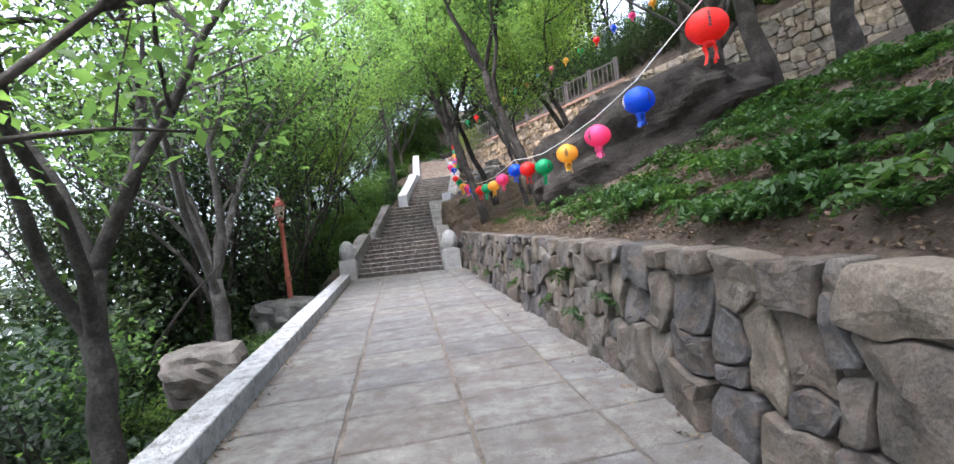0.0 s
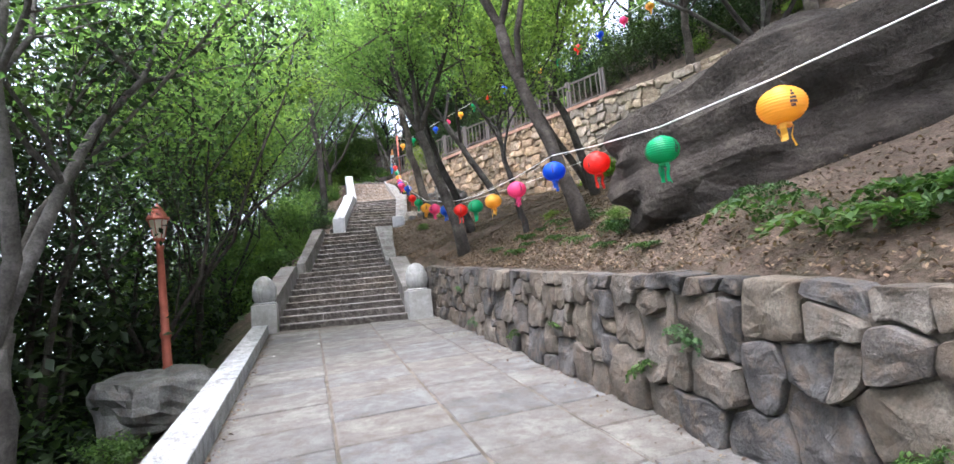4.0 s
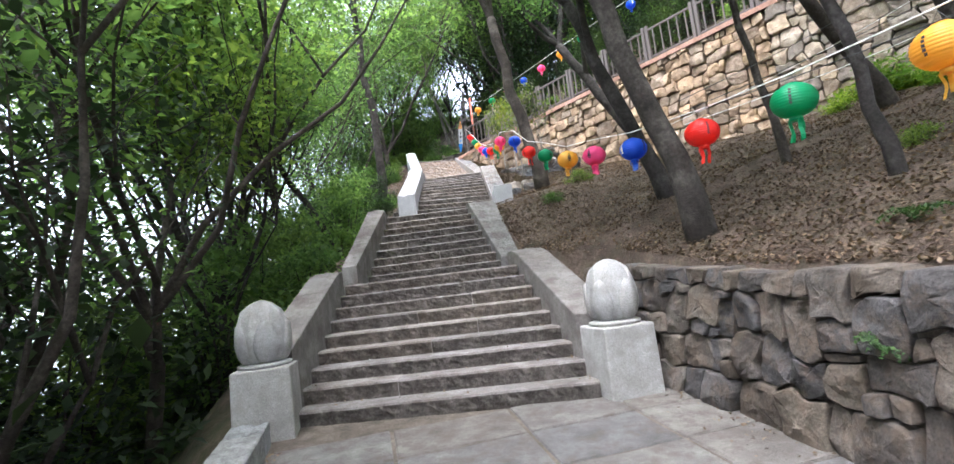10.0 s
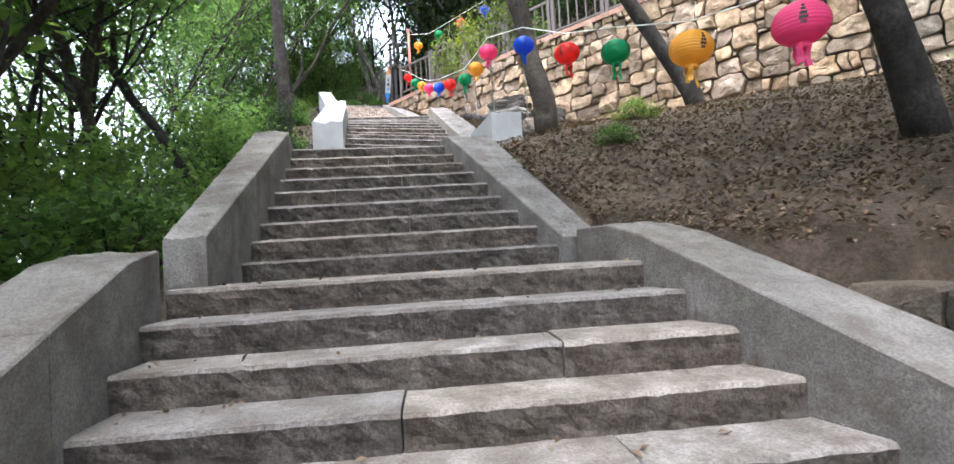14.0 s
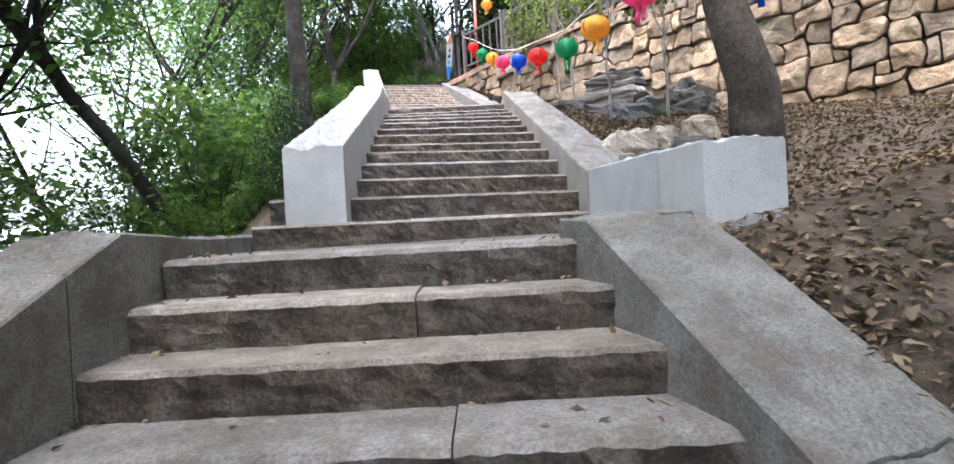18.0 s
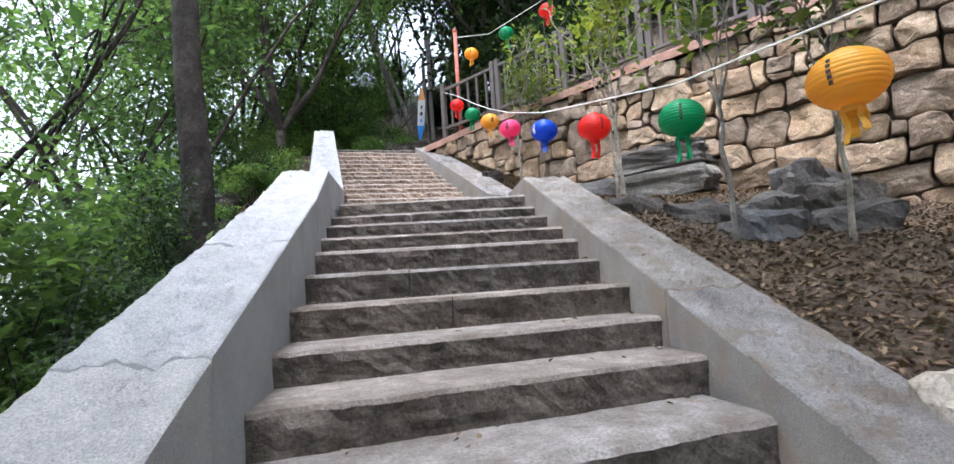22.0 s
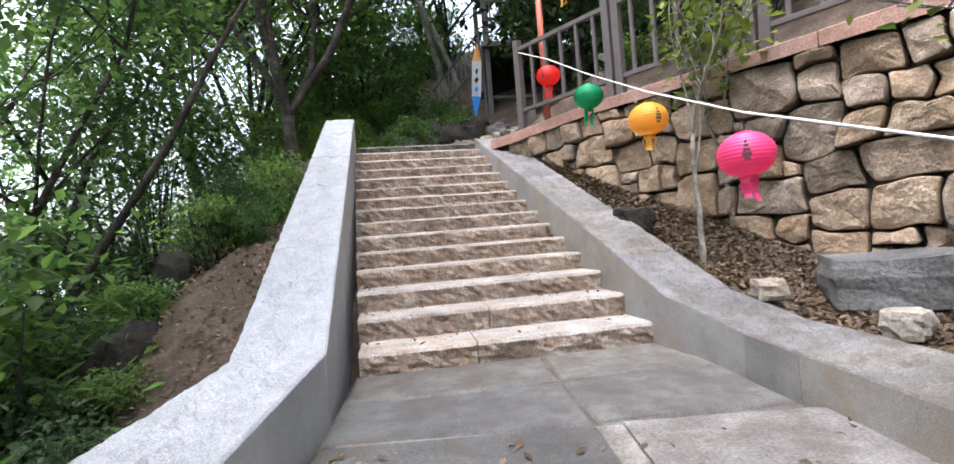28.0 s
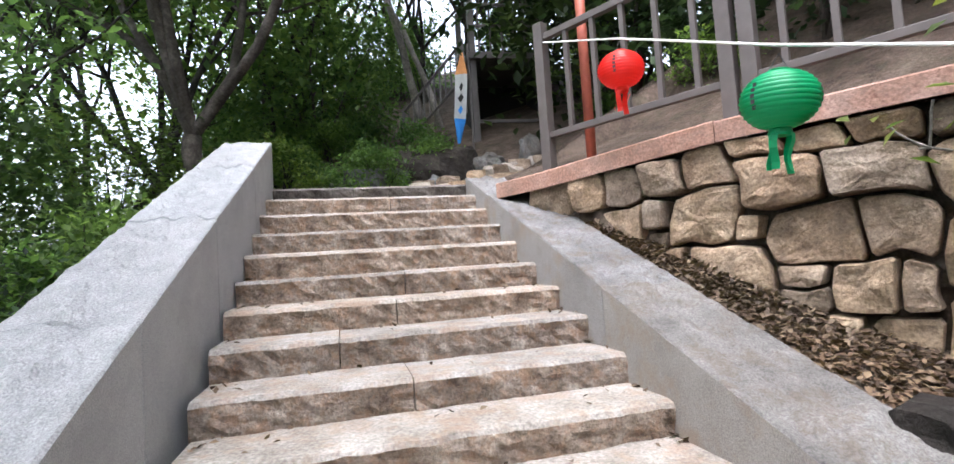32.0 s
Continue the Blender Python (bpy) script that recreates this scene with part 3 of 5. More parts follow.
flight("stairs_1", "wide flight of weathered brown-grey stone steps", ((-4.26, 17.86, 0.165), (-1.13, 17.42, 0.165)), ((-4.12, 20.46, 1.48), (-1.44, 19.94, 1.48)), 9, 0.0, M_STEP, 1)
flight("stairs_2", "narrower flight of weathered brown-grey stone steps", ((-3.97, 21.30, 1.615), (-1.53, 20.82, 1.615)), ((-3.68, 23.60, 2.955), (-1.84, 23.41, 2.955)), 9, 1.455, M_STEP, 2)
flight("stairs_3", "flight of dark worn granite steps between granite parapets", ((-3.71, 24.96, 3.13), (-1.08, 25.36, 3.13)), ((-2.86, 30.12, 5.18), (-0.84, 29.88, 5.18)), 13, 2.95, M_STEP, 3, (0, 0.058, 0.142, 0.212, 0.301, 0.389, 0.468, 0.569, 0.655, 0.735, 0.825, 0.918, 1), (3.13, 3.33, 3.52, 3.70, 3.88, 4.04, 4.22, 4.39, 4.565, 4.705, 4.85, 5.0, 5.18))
flight("stairs_4", "top flight of buff rough-faced granite steps", ((-2.82, 31.76, 5.325), (-0.84, 31.87, 5.325)), ((-3.31, 36.36, 7.385), (-1.36, 36.60, 7.385)), 14, 5.18, M_STEP_UP, 4, None, (5.32, 5.48, 5.63, 5.78, 5.925, 6.065, 6.215, 6.37, 6.52, 6.685, 6.85, 7.025, 7.205, 7.385))
sill = base("stairs_5", (0, 0, 0), "single stone sill at the head of the stairs", "stairs", kind="structure")
step_stones(sill, (-3.36, 36.80, 7.545), (-1.40, 36.97, 7.545), 7.385, 0.35, M_STEP, 77)


def landing(name, label, quad, z, rows, cols, material, seed):
    e = base(name, (0, 0, 0), label, "landing", kind="structure")
    a, b, c, d = (Vector((*p, z)) for p in quad)  # front left, front right, back right, back left
    rng = random.Random(seed)
    cuts = [0.0] + [(k + 1) / cols + rng.uniform(-0.08, 0.08) for k in range(cols - 1)] + [1.0]
    for r in range(rows):
        for k in range(cols):
            def at(u, v):
                p = a.lerp(b, u).lerp(d.lerp(c, u), v)
                return p.x, p.y
            q = [at(cuts[k], r / rows), at(cuts[k + 1], r / rows), at(cuts[k + 1], (r + 1) / rows), at(cuts[k], (r + 1) / rows)]
            slab("paving_slab", q, lambda x, y: z, 0.12, material, e, seed + r * 10 + k, 0.007, 0.010)
    lo = [(p.x, p.y, z - 0.014) for p in (a, b, c, d)]
    put("joint_bed", mesh_of("joint_bed", lo, [(0, 1, 2, 3)]), M_BED, e)


landing("landing_1", "short landing of worn grey stone", ((-4.13, 20.5), (-1.46, 19.98), (-1.55, 20.9), (-3.95, 21.38)), 1.462, 2, 3, M_STEP, 50)
landing("landing_2", "landing of large worn grey slabs", ((-3.70, 23.64), (-1.88, 23.45), (-1.08, 25.42), (-3.74, 25.06)), 2.952, 3, 2, M_PAVE, 60)
landing("landing_3", "landing of smooth grey slabs edged with reddish soil", ((-2.88, 30.16), (-0.86, 29.92), (-0.76, 31.93), (-2.84, 31.82)), 5.178, 3, 2, M_PAVE, 70)
landing("landing_4", "dirt-strewn stone paving at the stair head", ((-3.9, 36.95), (-1.0, 37.05), (-0.2, 39.5), (-4.6, 39.4)), 7.515, 3, 3, M_PAVE, 80)


# ---- stone walls ----
def packed_cells(rng, s0, s1, low, high, unit, sizes, warp):
    """Outlines of squared rubble of mixed sizes: blocks of one to four units, packed at random and warped together."""
    rows, cols = max(2, round((high - low) / unit[1])), max(2, round((s1 - s0) / unit[0]))
    du, dv = (s1 - s0) / cols, (high - low) / rows
    nudge = [[(rng.uniform(-1, 1) * warp * du, rng.uniform(-1, 1) * warp * dv * (0 < r < rows)) for r in range(rows + 1)] for c in range(cols + 1)]
    off = rng.uniform(0, 30)

    def at(c, r):
        n = nudge[c][r]
        s, z = s0 + c * du + n[0], low + r * dv + n[1]
        lift = 0.5 * dv * noise.noise((s * 0.9, r * 0.8, off)) if 0 < r < rows else (0.25 * dv * noise.noise((s * 2.3, 1, off)) if r == rows else 0)
        return s + 0.5 * du * noise.noise((s * 0.8, z * 2.5, off + 9)), z + lift

    taken, cells = set(), []
    for r in range(rows):
        for c in range(cols):
            if (c, r) in taken:
                continue
            for w, h, _ in sorted(sizes, key=lambda q: rng.random() ** (1.0 / q[2]), reverse=True) + [(1, 1, 1)]:
                spots = [(c + i, r + j) for i in range(w) for j in range(h)]
                if c + w <= cols and r + h <= rows and not any(q in taken for q in spots):
                    break
            taken.update(spots)
            ring = [at(c + i, r) for i in range(w)] + [at(c + w, r + j) for j in range(h)] + [at(c + w - i, r + h) for i in range(w)] + [at(c, r + h - j) for j in range(h)]
            corners = (0, w, w + h, 2 * w + h)
            cells.append((ring, corners))
    return cells


def rubble(parent, origin, way, face, s0, s1, low, high, unit, sizes, seed, material, lean=0.0, bulge=0.07, keep=None, joined="", gap=0.005, back=0.16, lean_top=0.0, warp=0.32):
    """Rough stones on a wall plane: s runs from origin along way, face points out of the wall; low and high are its levels (shear lean)."""
    rng = random.Random(seed)
    way, face = Vector((*way, 0)).normalized(), Vector((*face, 0)).normalized()
    cells = packed_cells(rng, s0, s1, low, high, unit, sizes, warp)
    allv, allf = [], []
    rings = ((0.0, -back, 0), (0.0, 0.2, 0), (0.0, 0.70, 0.5), (0.018, 0.88, 0.9), (0.05, 0.97, 1.0), (0.2, 1.0, 1.0), (0.45, 1.0, 1.0), (0.75, 1.0, 1.0))
    for poly, corners in cells:
        cx, cz = sum(p[0] for p in poly) / len(poly), sum(p[1] for p in poly) / len(poly)
        if keep and not keep(cx, cz):
            continue
        poly = [(p[0] + (cx - p[0]) * f, p[1] + (cz - p[1]) * f) for p, f in ((p, rng.uniform(0.01, 0.13) if i in corners else rng.uniform(-0.02, 0.03)) for i, p in enumerate(poly))]
        for c in ((0.10, 0.25) if len(poly) < 6 else (0.15,)):
            poly = [q for i, p in enumerate(poly) for n in (poly[(i + 1) % len(poly)],) for q in ((p[0] + (n[0] - p[0]) * c, p[1] + (n[1] - p[1]) * c), (n[0] + (p[0] - n[0]) * c, n[1] + (p[1] - n[1]) * c))]
        n, out = len(poly), bulge * rng.uniform(0.6, 1.35)
        off = rng.uniform(0, 40)
        planes = [(rng.uniform(-0.22, 0.22), rng.uniform(-0.25, 0.2), out * rng.uniform(0.9, 1.2)) for _ in range(3)]
        verts, faces = [], []
        for shrink, d, wob in rings:
            for s, z in poly:
                ds, dz = cx - s, cz - z
                r = math.hypot(ds, dz) + 1e-6
                m = min(1.0, shrink + (gap + 0.012 * noise.noise((s * 9, z * 9, off))) / r)
                s2, z2 = s + ds * m, z + dz * m
                p = Vector(origin) + way * s2 + Vector((0, 0, z2 + lean * s2))
                e = (noise.noise(p * 5) * 0.024 + noise.noise(p * 12) * 0.018 + noise.noise(p * 27) * 0.008) * wob
                push = d if d < 0 else d * max(out * 0.3, min(g[2] + g[0] * (s2 - cx) + g[1] * (z2 - cz) for g in planes))
                verts.append(p + face * (push + e - lean_top * (z2 - low)))
        top = len(rings) - 1
        for r in range(top):
            for k in range(n):
                q = (k + 1) % n
                faces.append((r * n + k, r * n + q, r * n + n + q, r * n + n + k))
        faces.append(tuple(top * n + k for k in range(n)))
        if joined:
            o = len(allv)
            allv += verts
            allf += [tuple(o + k for k in f) for f in faces]
        else:
            put("stone", mesh_of("stone", verts, faces), material, parent)
    if joined and allv:
        tagged(put(joined, mesh_of(joined, allv, allf), material, parent), kind="stuff")


def core(name, pts, thick, face, low, high, material, parent):
    """The plain body of a wall behind its facing stones."""
    f = Vector((*face, 0)).normalized()
    a, b = Vector((*pts[0], 0)), Vector((*pts[1], 0))
    v = []
    for p, lo, hi in ((a, low[0], high[0]), (b, low[1], high[1])):
        for q in (p - f * 0.05, p - f * thick):
            v += [(q.x, q.y, lo), (q.x, q.y, hi)]
    put(name, mesh_of(name, v, [(0, 1, 5, 4), (2, 6, 7, 3), (1, 3, 7, 5), (0, 2, 3, 1), (4, 5, 7, 6), (0, 4, 6, 2)]), material, parent)


rubble_wall = base("wall_rubble", (0, 0, 0), "dry-laid retaining wall of grey-brown fieldstones", "stone wall", kind="structure")
wl_dir, wl_face = (0.13, -1.0), (-1.0, -0.13)
LW = math.hypot(0.13, 1.0)
FIELD = ((3, 3, 2.0), (2, 3, 1.6), (3, 2, 3.0), (2, 2, 3.0), (4, 3, 1.0), (1, 2, 0.7), (2, 1, 0.8), (1, 1, 0.4))
BLOCK = ((3, 2, 3.5), (2, 2, 3.0), (4, 2, 1.5), (3, 3, 1.2), (4, 3, 0.7), (2, 1, 0.8), (1, 1, 0.6), (1, 2, 0.5))
rubble(rubble_wall, (wall_x(17.25), 17.25, 0), wl_dir, wl_face, -2.2, 7.5 * LW, -0.05, 1.19, (0.145, 0.15), FIELD, 21, M_WALL, -0.0645, 0.085, lean_top=0.06)
rubble(rubble_wall, (wall_x(17.25), 17.25, 0), wl_dir, wl_face, 7.5 * LW, 22.5 * LW, -0.05, 1.21, (0.165, 0.17), FIELD, 22, M_WALL, -0.0645, 0.095, lean_top=0.06)
core("wall_core", ((wall_x(19.4), 19.4), (wall_x(-8), -8)), 0.45, wl_face, (-0.3, -2.0), (1.12, floor_z(-8) + 1.12), M_BED, rubble_wall)

block_wall = base("wall_blocks", (0, 0, 0), "tall retaining wall of rough beige stone blocks", "stone wall", kind="structure")
HW_DIR, HW_FACE, HW_O = (0.53, -0.848), (-0.848, -0.53), (-0.80, 35.6, 0)


def wall_foot(s):
    return along(35.6 - 0.848 * s, WALL_BASE)


rubble(block_wall, HW_O, HW_DIR, HW_FACE, -0.3, 5.5, 4.94, 7.34, (0.15, 0.15), BLOCK, 31, M_WALL2, 0, 0.125, keep=lambda s, z: z > wall_foot(s) - 0.25, gap=0.010, warp=0.22)
rubble(block_wall, HW_O, HW_DIR, HW_FACE, 5.5, 13.5, 3.94, 7.34, (0.165, 0.165), BLOCK, 32, M_WALL2, 0, 0.13, keep=lambda s, z: z > wall_foot(s) - 0.25, gap=0.010, warp=0.22)
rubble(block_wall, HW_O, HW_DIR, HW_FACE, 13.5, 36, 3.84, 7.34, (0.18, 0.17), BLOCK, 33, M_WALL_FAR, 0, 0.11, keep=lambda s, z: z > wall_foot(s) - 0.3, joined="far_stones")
core("wall_core", ((-0.95, 35.84), (19.0, 3.9)), 0.5, HW_FACE, (3.5, 3.5), (7.35, 7.35), M_BED, block_wall)

# terracotta capping on the tall wall
capping = base("wall_capping", (0, 0, 0), "terracotta-coloured concrete capping along the wall top", "capping", kind="structure")
way = Vector((0.53, -0.848, 0))
coping("cap", [Vector((-1.02, 35.68, 7.462)) + way * k + Vector((0, 0, 0.014 * math.sin(k) - (0.06 if k < 0 else 0))) for k in (-0.46, -0.05, 1.5, 3, 7, 12, 16)], 0.55, -1, 0.135, M_TERRA, capping, 13, 2.2, 0.02)


# ---- newel pedestals with lotus buds ----
def lotus(label, at, turn):
    e = base("lotus_newel", at, label, "newel post", "lotus newel posts", turn=turn)
    bm = bmesh.new()
    v = box(bm, (-0.29, -0.29, -0.1), (0.29, 0.29, 0.68), 0.02)
    for q in bm.verts:
        f = 1 - 0.05 * max(0, q.co.z)
        q.co.x, q.co.y = q.co.x * f, q.co.y * f
    part("pedestal", bm, M_LOTUS, e)
    v, f = turned([(0.20, 0.676), (0.26, 0.685), (0.265, 0.715), (0.22, 0.73)], 28)
    put("collar", mesh_of("collar", v, f, True), M_LOTUS, e)
    prof = [(0.16, 0.72), (0.20, 0.78), (0.228, 0.88), (0.232, 1.00), (0.218, 1.13), (0.18, 1.25), (0.11, 1.325), (0.03, 1.355)]
    v, f = turned(prof, 32)
    put("bud", mesh_of("bud", v, f, True), M_LOTUS, e)
    zs = [p[1] for p in prof]
    rs = [p[0] for p in prof]
    for ring, (count, top, lift, wide) in enumerate(((5, 1.15, 0.050, 0.52), (5, 1.31, 0.024, 0.56))):
        for k in range(count):
            a0 = 2 * math.pi * (k + 0.5 * ring) / count
            verts, faces, n, m = [], [], 10, 13
            for i in range(n + 1):
                z = 0.74 + (top - 0.74) * i / n
                half = wide * math.sqrt(max(0, 1 - (i / n) ** 2.4)) * (0.72 + 0.28 * min(1, 3 * i / n)) + 0.01
                r = float(np.interp(z, zs, rs))
                for j in range(m):
                    u = -1 + 2 * j / (m - 1)
                    rr = r - 0.006 if j in (0, m - 1) else r + lift * (1.0 - 0.55 * u * u) * (1 if i < n else 0.1) + (0.012 if j in (1, m - 2) else 0) + 0.003 * math.cos(u * 26)
                    u = max(-0.985, min(0.985, u)) if j in (0, m - 1) else (0.97 * (1 if u > 0 else -1) if j in (1, m - 2) else u)
                    verts.append((rr * math.cos(a0 + u * half), rr * math.sin(a0 + u * half), z))
            for i in range(n):
                for j in range(m - 1):
                    faces.append((i * m + j, i * m + j + 1, i * m + m + j + 1, i * m + m + j))
            put("petal", mesh_of("petal", verts, faces, True), M_LOTUS, e)
    return e


lotus("grey granite newel with carved lotus bud above the curb", (-4.47, 17.80, 0), 8)
lotus("grey granite newel with carved lotus bud against the rubble wall", (-0.84, 17.60, 0), 10)


# ---- lamp post ----
def lamp_post(at):
    e = base("lamp_post", at, "red-brown painted iron lamp post with lantern head", "lamp post")
    v, f = turned([(0.16, 0), (0.16, 0.25), (0.12, 0.32), (0.10, 0.45), (0.115, 0.52), (0.085, 0.58), (0.080, 1.1), (0.085, 1.14), (0.105, 1.17), (0.105, 1.24), (0.078, 1.28), (0.062, 2.9), (0.085, 2.93), (0.085, 2.97), (0.055, 3.0), (0.07, 3.08)], 16)
    put("post", mesh_of("post", v, f, True), M_POST_RED, e)
    v, f = turned([(0.09, 3.08), (0.11, 3.10), (0.11, 3.13), (0.09, 3.14)], 8)
    put("lamp_base", mesh_of("lamp_base", v, f), M_POST_RED, e)
    v, f = turned([(0.095, 3.14), (0.175, 3.50)], 8)
    put("glass", mesh_of("glass", v, f), M_FROST, e, "frosted glass panes")
    for k in range(8):
        a = 2 * math.pi * k / 8
        vv, ff = [], []
        tube(vv, ff, [(0.1 * math.cos(a), 0.1 * math.sin(a), 3.13), (0.182 * math.cos(a), 0.182 * math.sin(a), 3.51)], [0.009, 0.009], 5)
        put("glazing_bar", mesh_of("glazing_bar", vv, ff), M_POST_RED, e)
    v, f = turned([(0.20, 3.50), (0.225, 3.52), (0.215, 3.55), (0.12, 3.70), (0.10, 3.71), (0.095, 3.75), (0.03, 3.82), (0.012, 3.86)], 8)
    put("roof", mesh_of("roof", v, f), M_POST_RED, e)
    return e


lamp_post((-5.90, 16.0, -0.92)).rotation_euler = (0, math.radians(-1.8), 0)


# ---- paper lanterns on a rope ----
HUES = {"red": (0.78, 0.030, 0.018), "blue": (0.012, 0.095, 0.60), "pink": (0.86, 0.085, 0.26), "yellow": (0.84, 0.44, 0.045), "green": (0.008, 0.33, 0.125)}
LANTERN_MAT = {}
for hue, c in HUES.items():
    m, nodes, links, bsdf = shader(hue + "_vinyl")
    bsdf.inputs["Base Color"].default_value = (*c, 1)
    bsdf.inputs["Roughness"].default_value = 0.42
    tl = nodes.new("ShaderNodeBsdfTranslucent")
    tl.inputs["Color"].default_value = (*[min(1, x * 1.3) for x in c], 1)
    mx = nodes.new("ShaderNodeMixShader")
    mx.inputs[0].default_value = 0.4
    links.new(bsdf.outputs[0], mx.inputs[1])
    links.new(tl.outputs[0], mx.inputs[2])
    links.new(mx.outputs[0], nodes["Material Output"].inputs["Surface"])
    LANTERN_MAT[hue] = m
M_INK = plain("print_ink", (0.03, 0.025, 0.03), 0.6)
M_PRINT = plain("pale_print", (0.75, 0.68, 0.45), 0.6)


def lantern(hue, detail=True):
    e = base("paper_lantern", (0, 0, 0), "round ribbed %s lotus-festival lantern with hanging tails on the rope" % hue, "lantern", "festival lanterns")
    mat = LANTERN_MAT[hue]
    prof, n = [], 15
    for i in range(n):
        for f, dr in ((0.08, 0.0), (0.5, 0.009), (0.92, 0.0)):
            w = -1.28 + 2.56 * (i + f) / n
            prof.append((0.176 * math.cos(w) + dr, 0.148 * math.sin(w)))
    v, f = turned(prof, 28)
    put("globe", mesh_of("globe", v, f, True), mat, e)
    v, f = turned([(0.054, 0.138), (0.058, 0.146), (0.05, 0.152)], 18)
    put("top_ring", mesh_of("top_ring", v, f), mat, e)
    v, f = turned([(0.052, -0.142), (0.056, -0.165), (0.05, -0.178)], 18)
    put("bottom_ring", mesh_of("bottom_ring", v, f), mat, e)
    rng = random.Random(len(hue) * 7)
    for k in range(4):
        a = 2 * math.pi * (k + rng.random() * 0.6) / 4
        length = rng.uniform(0.10, 0.20)
        verts, faces = [], []
        for i in range(6):
            z = -0.17 - length * i / 5
            sway = 0.012 * math.sin(i * 1.1 + k)
            r = 0.05 + sway
            for d in (-0.022, 0.022):
                verts.append((r * math.cos(a) - d * math.sin(a), r * math.sin(a) + d * math.cos(a), z))
        faces = [(2 * i, 2 * i + 1, 2 * i + 3, 2 * i + 2) for i in range(5)]
        put("tail", mesh_of("tail", verts, faces), mat, e)
    vv, ff = [], []
    tube(vv, ff, [(-0.05, 0, 0.15), (0, 0, 0.235)], [0.0022, 0.0022], 4)
    tube(vv, ff, [(0.05, 0, 0.15), (0, 0, 0.235)], [0.0022, 0.0022], 4)
    put("hanger", mesh_of("hanger", vv, ff), M_WIRE, e)
    for a0, ink in ((0.4, True), (2.5, False), (4.4, True)):
        for r in range(5):
            verts, faces = [], []
            zc = 0.062 - 0.028 * r
            w = math.asin(max(-1, min(1, zc / 0.148)))
            rad = 0.176 * math.cos(w) + 0.008
            half = (0.06 if ink else (0.05, 0.08, 0.12, 0.15, 0.10)[r])
            o = len(verts)
            for z in (zc - 0.011, zc + 0.011):
                for u in (-half, 0, half):
                    verts.append((rad * math.cos(a0 + u), rad * math.sin(a0 + u), z))
            faces += [(o, o + 1, o + 4, o + 3), (o + 1, o + 2, o + 5, o + 4)]
            put("printed_mark", mesh_of("printed_mark", verts, faces), M_INK if ink or hue != "blue" else M_PRINT, e)
    return e


ROW = ["red", "blue", "pink", "yellow", "green"]
# the rope's lanterns: y of each, and the sagging line that they hang on
STRING_Y = [4.45, 5.76, 6.95, 8.35, 9.85, 11.2, 12.5, 14.0, 15.25, 16.4, 17.6, 19.0, 20.05, 20.95, 21.85, 22.65, 23.84, 24.93, 26.23, 27.5, 28.65, 29.84, 31.14, 32.23, 33.45, 34.68]
STRING_X = ((0, 3.1), (4.4, 2.3), (6.95, 1.87), (12.5, 1.22), (15.4, 0.76), (19.0, 0.22), (22.6, -0.50), (23.84, -0.57), (24.93, -0.75), (26.23, -0.61), (27.5, -0.50), (28.65, -0.57), (29.84, -0.60), (33.4, -0.63), (36.1, -0.74))
STRING_Z = ((0, 3.2), (4.4, 2.25), (5.8, 1.98), (7.0, 1.87), (9.9, 1.98), (12.5, 2.38), (15.4, 2.40), (17.6, 2.60), (19.0, 2.83), (20.9, 3.21), (22.6, 3.84), (23.84, 4.46), (24.93, 4.80), (26.23, 5.02), (27.5, 5.27), (28.6, 5.52), (29.84, 5.86), (31.14, 6.28), (32.2, 6.72), (33.45, 7.25), (34.7, 7.87), (36.1, 8.45))
masters = {}


def hang(hue, at, turn, small=1.0):
    if hue not in masters:
        masters[hue] = lantern(hue)
        masters[hue].matrix_basis = pose(*at, 0, 0, turn)
        return
    copy_thing(masters[hue], pose(*at, 3 * math.sin(turn), 3 * math.cos(turn * 2), turn) @ Matrix.Diagonal((small, small, small, 1)))


for i, y in enumerate(STRING_Y):
    hang(ROW[i % 5], (along(y, STRING_X), y, along(y, STRING_Z) + (0.03 if y > 28 else 0)), 37 * i % 360, 0.81 if y > 21 else 1.0)
rope_pts = [Vector((along(y, STRING_X), y, along(y, STRING_Z) + 0.24 + (0.02 if k % 2 else 0))) for k, y in enumerate([-3, 0, 2] + STRING_Y + [36.1])]
rv, rf = [], []
tube(rv, rf, rope_pts, [0.0065] * len(rope_pts), 6)
tagged(put("rope", mesh_of("rope", rv, rf, True), M_ROPE), "thin white rope strung between trees carrying the lanterns", "rope")
# second string, above the tall wall
for i in range(17):
    s = 0.4 + 1.12 * i
    p = Vector((-0.55, 36.0, 0)) + way * s
    hang(ROW[(i + 3) % 5], (p.x + 0.25, p.y, 9.42 + 0.06 * i + 0.05 * math.cos(i * 0.9)), 61 * i % 360, 0.9)
rv, rf = [], []
pts = [Vector((-0.40, 35.95, 10.0))] + [Vector((-0.30, 36.0, 9.66 + 0.053 * s)) + way * s for s in range(1, 24, 2)]
tube(rv, rf, pts, [0.008] * len(pts), 5)
tagged(put("rope", mesh_of("rope", rv, rf), M_ROPE), "thin pale rope above the wall carrying small lanterns", "rope")


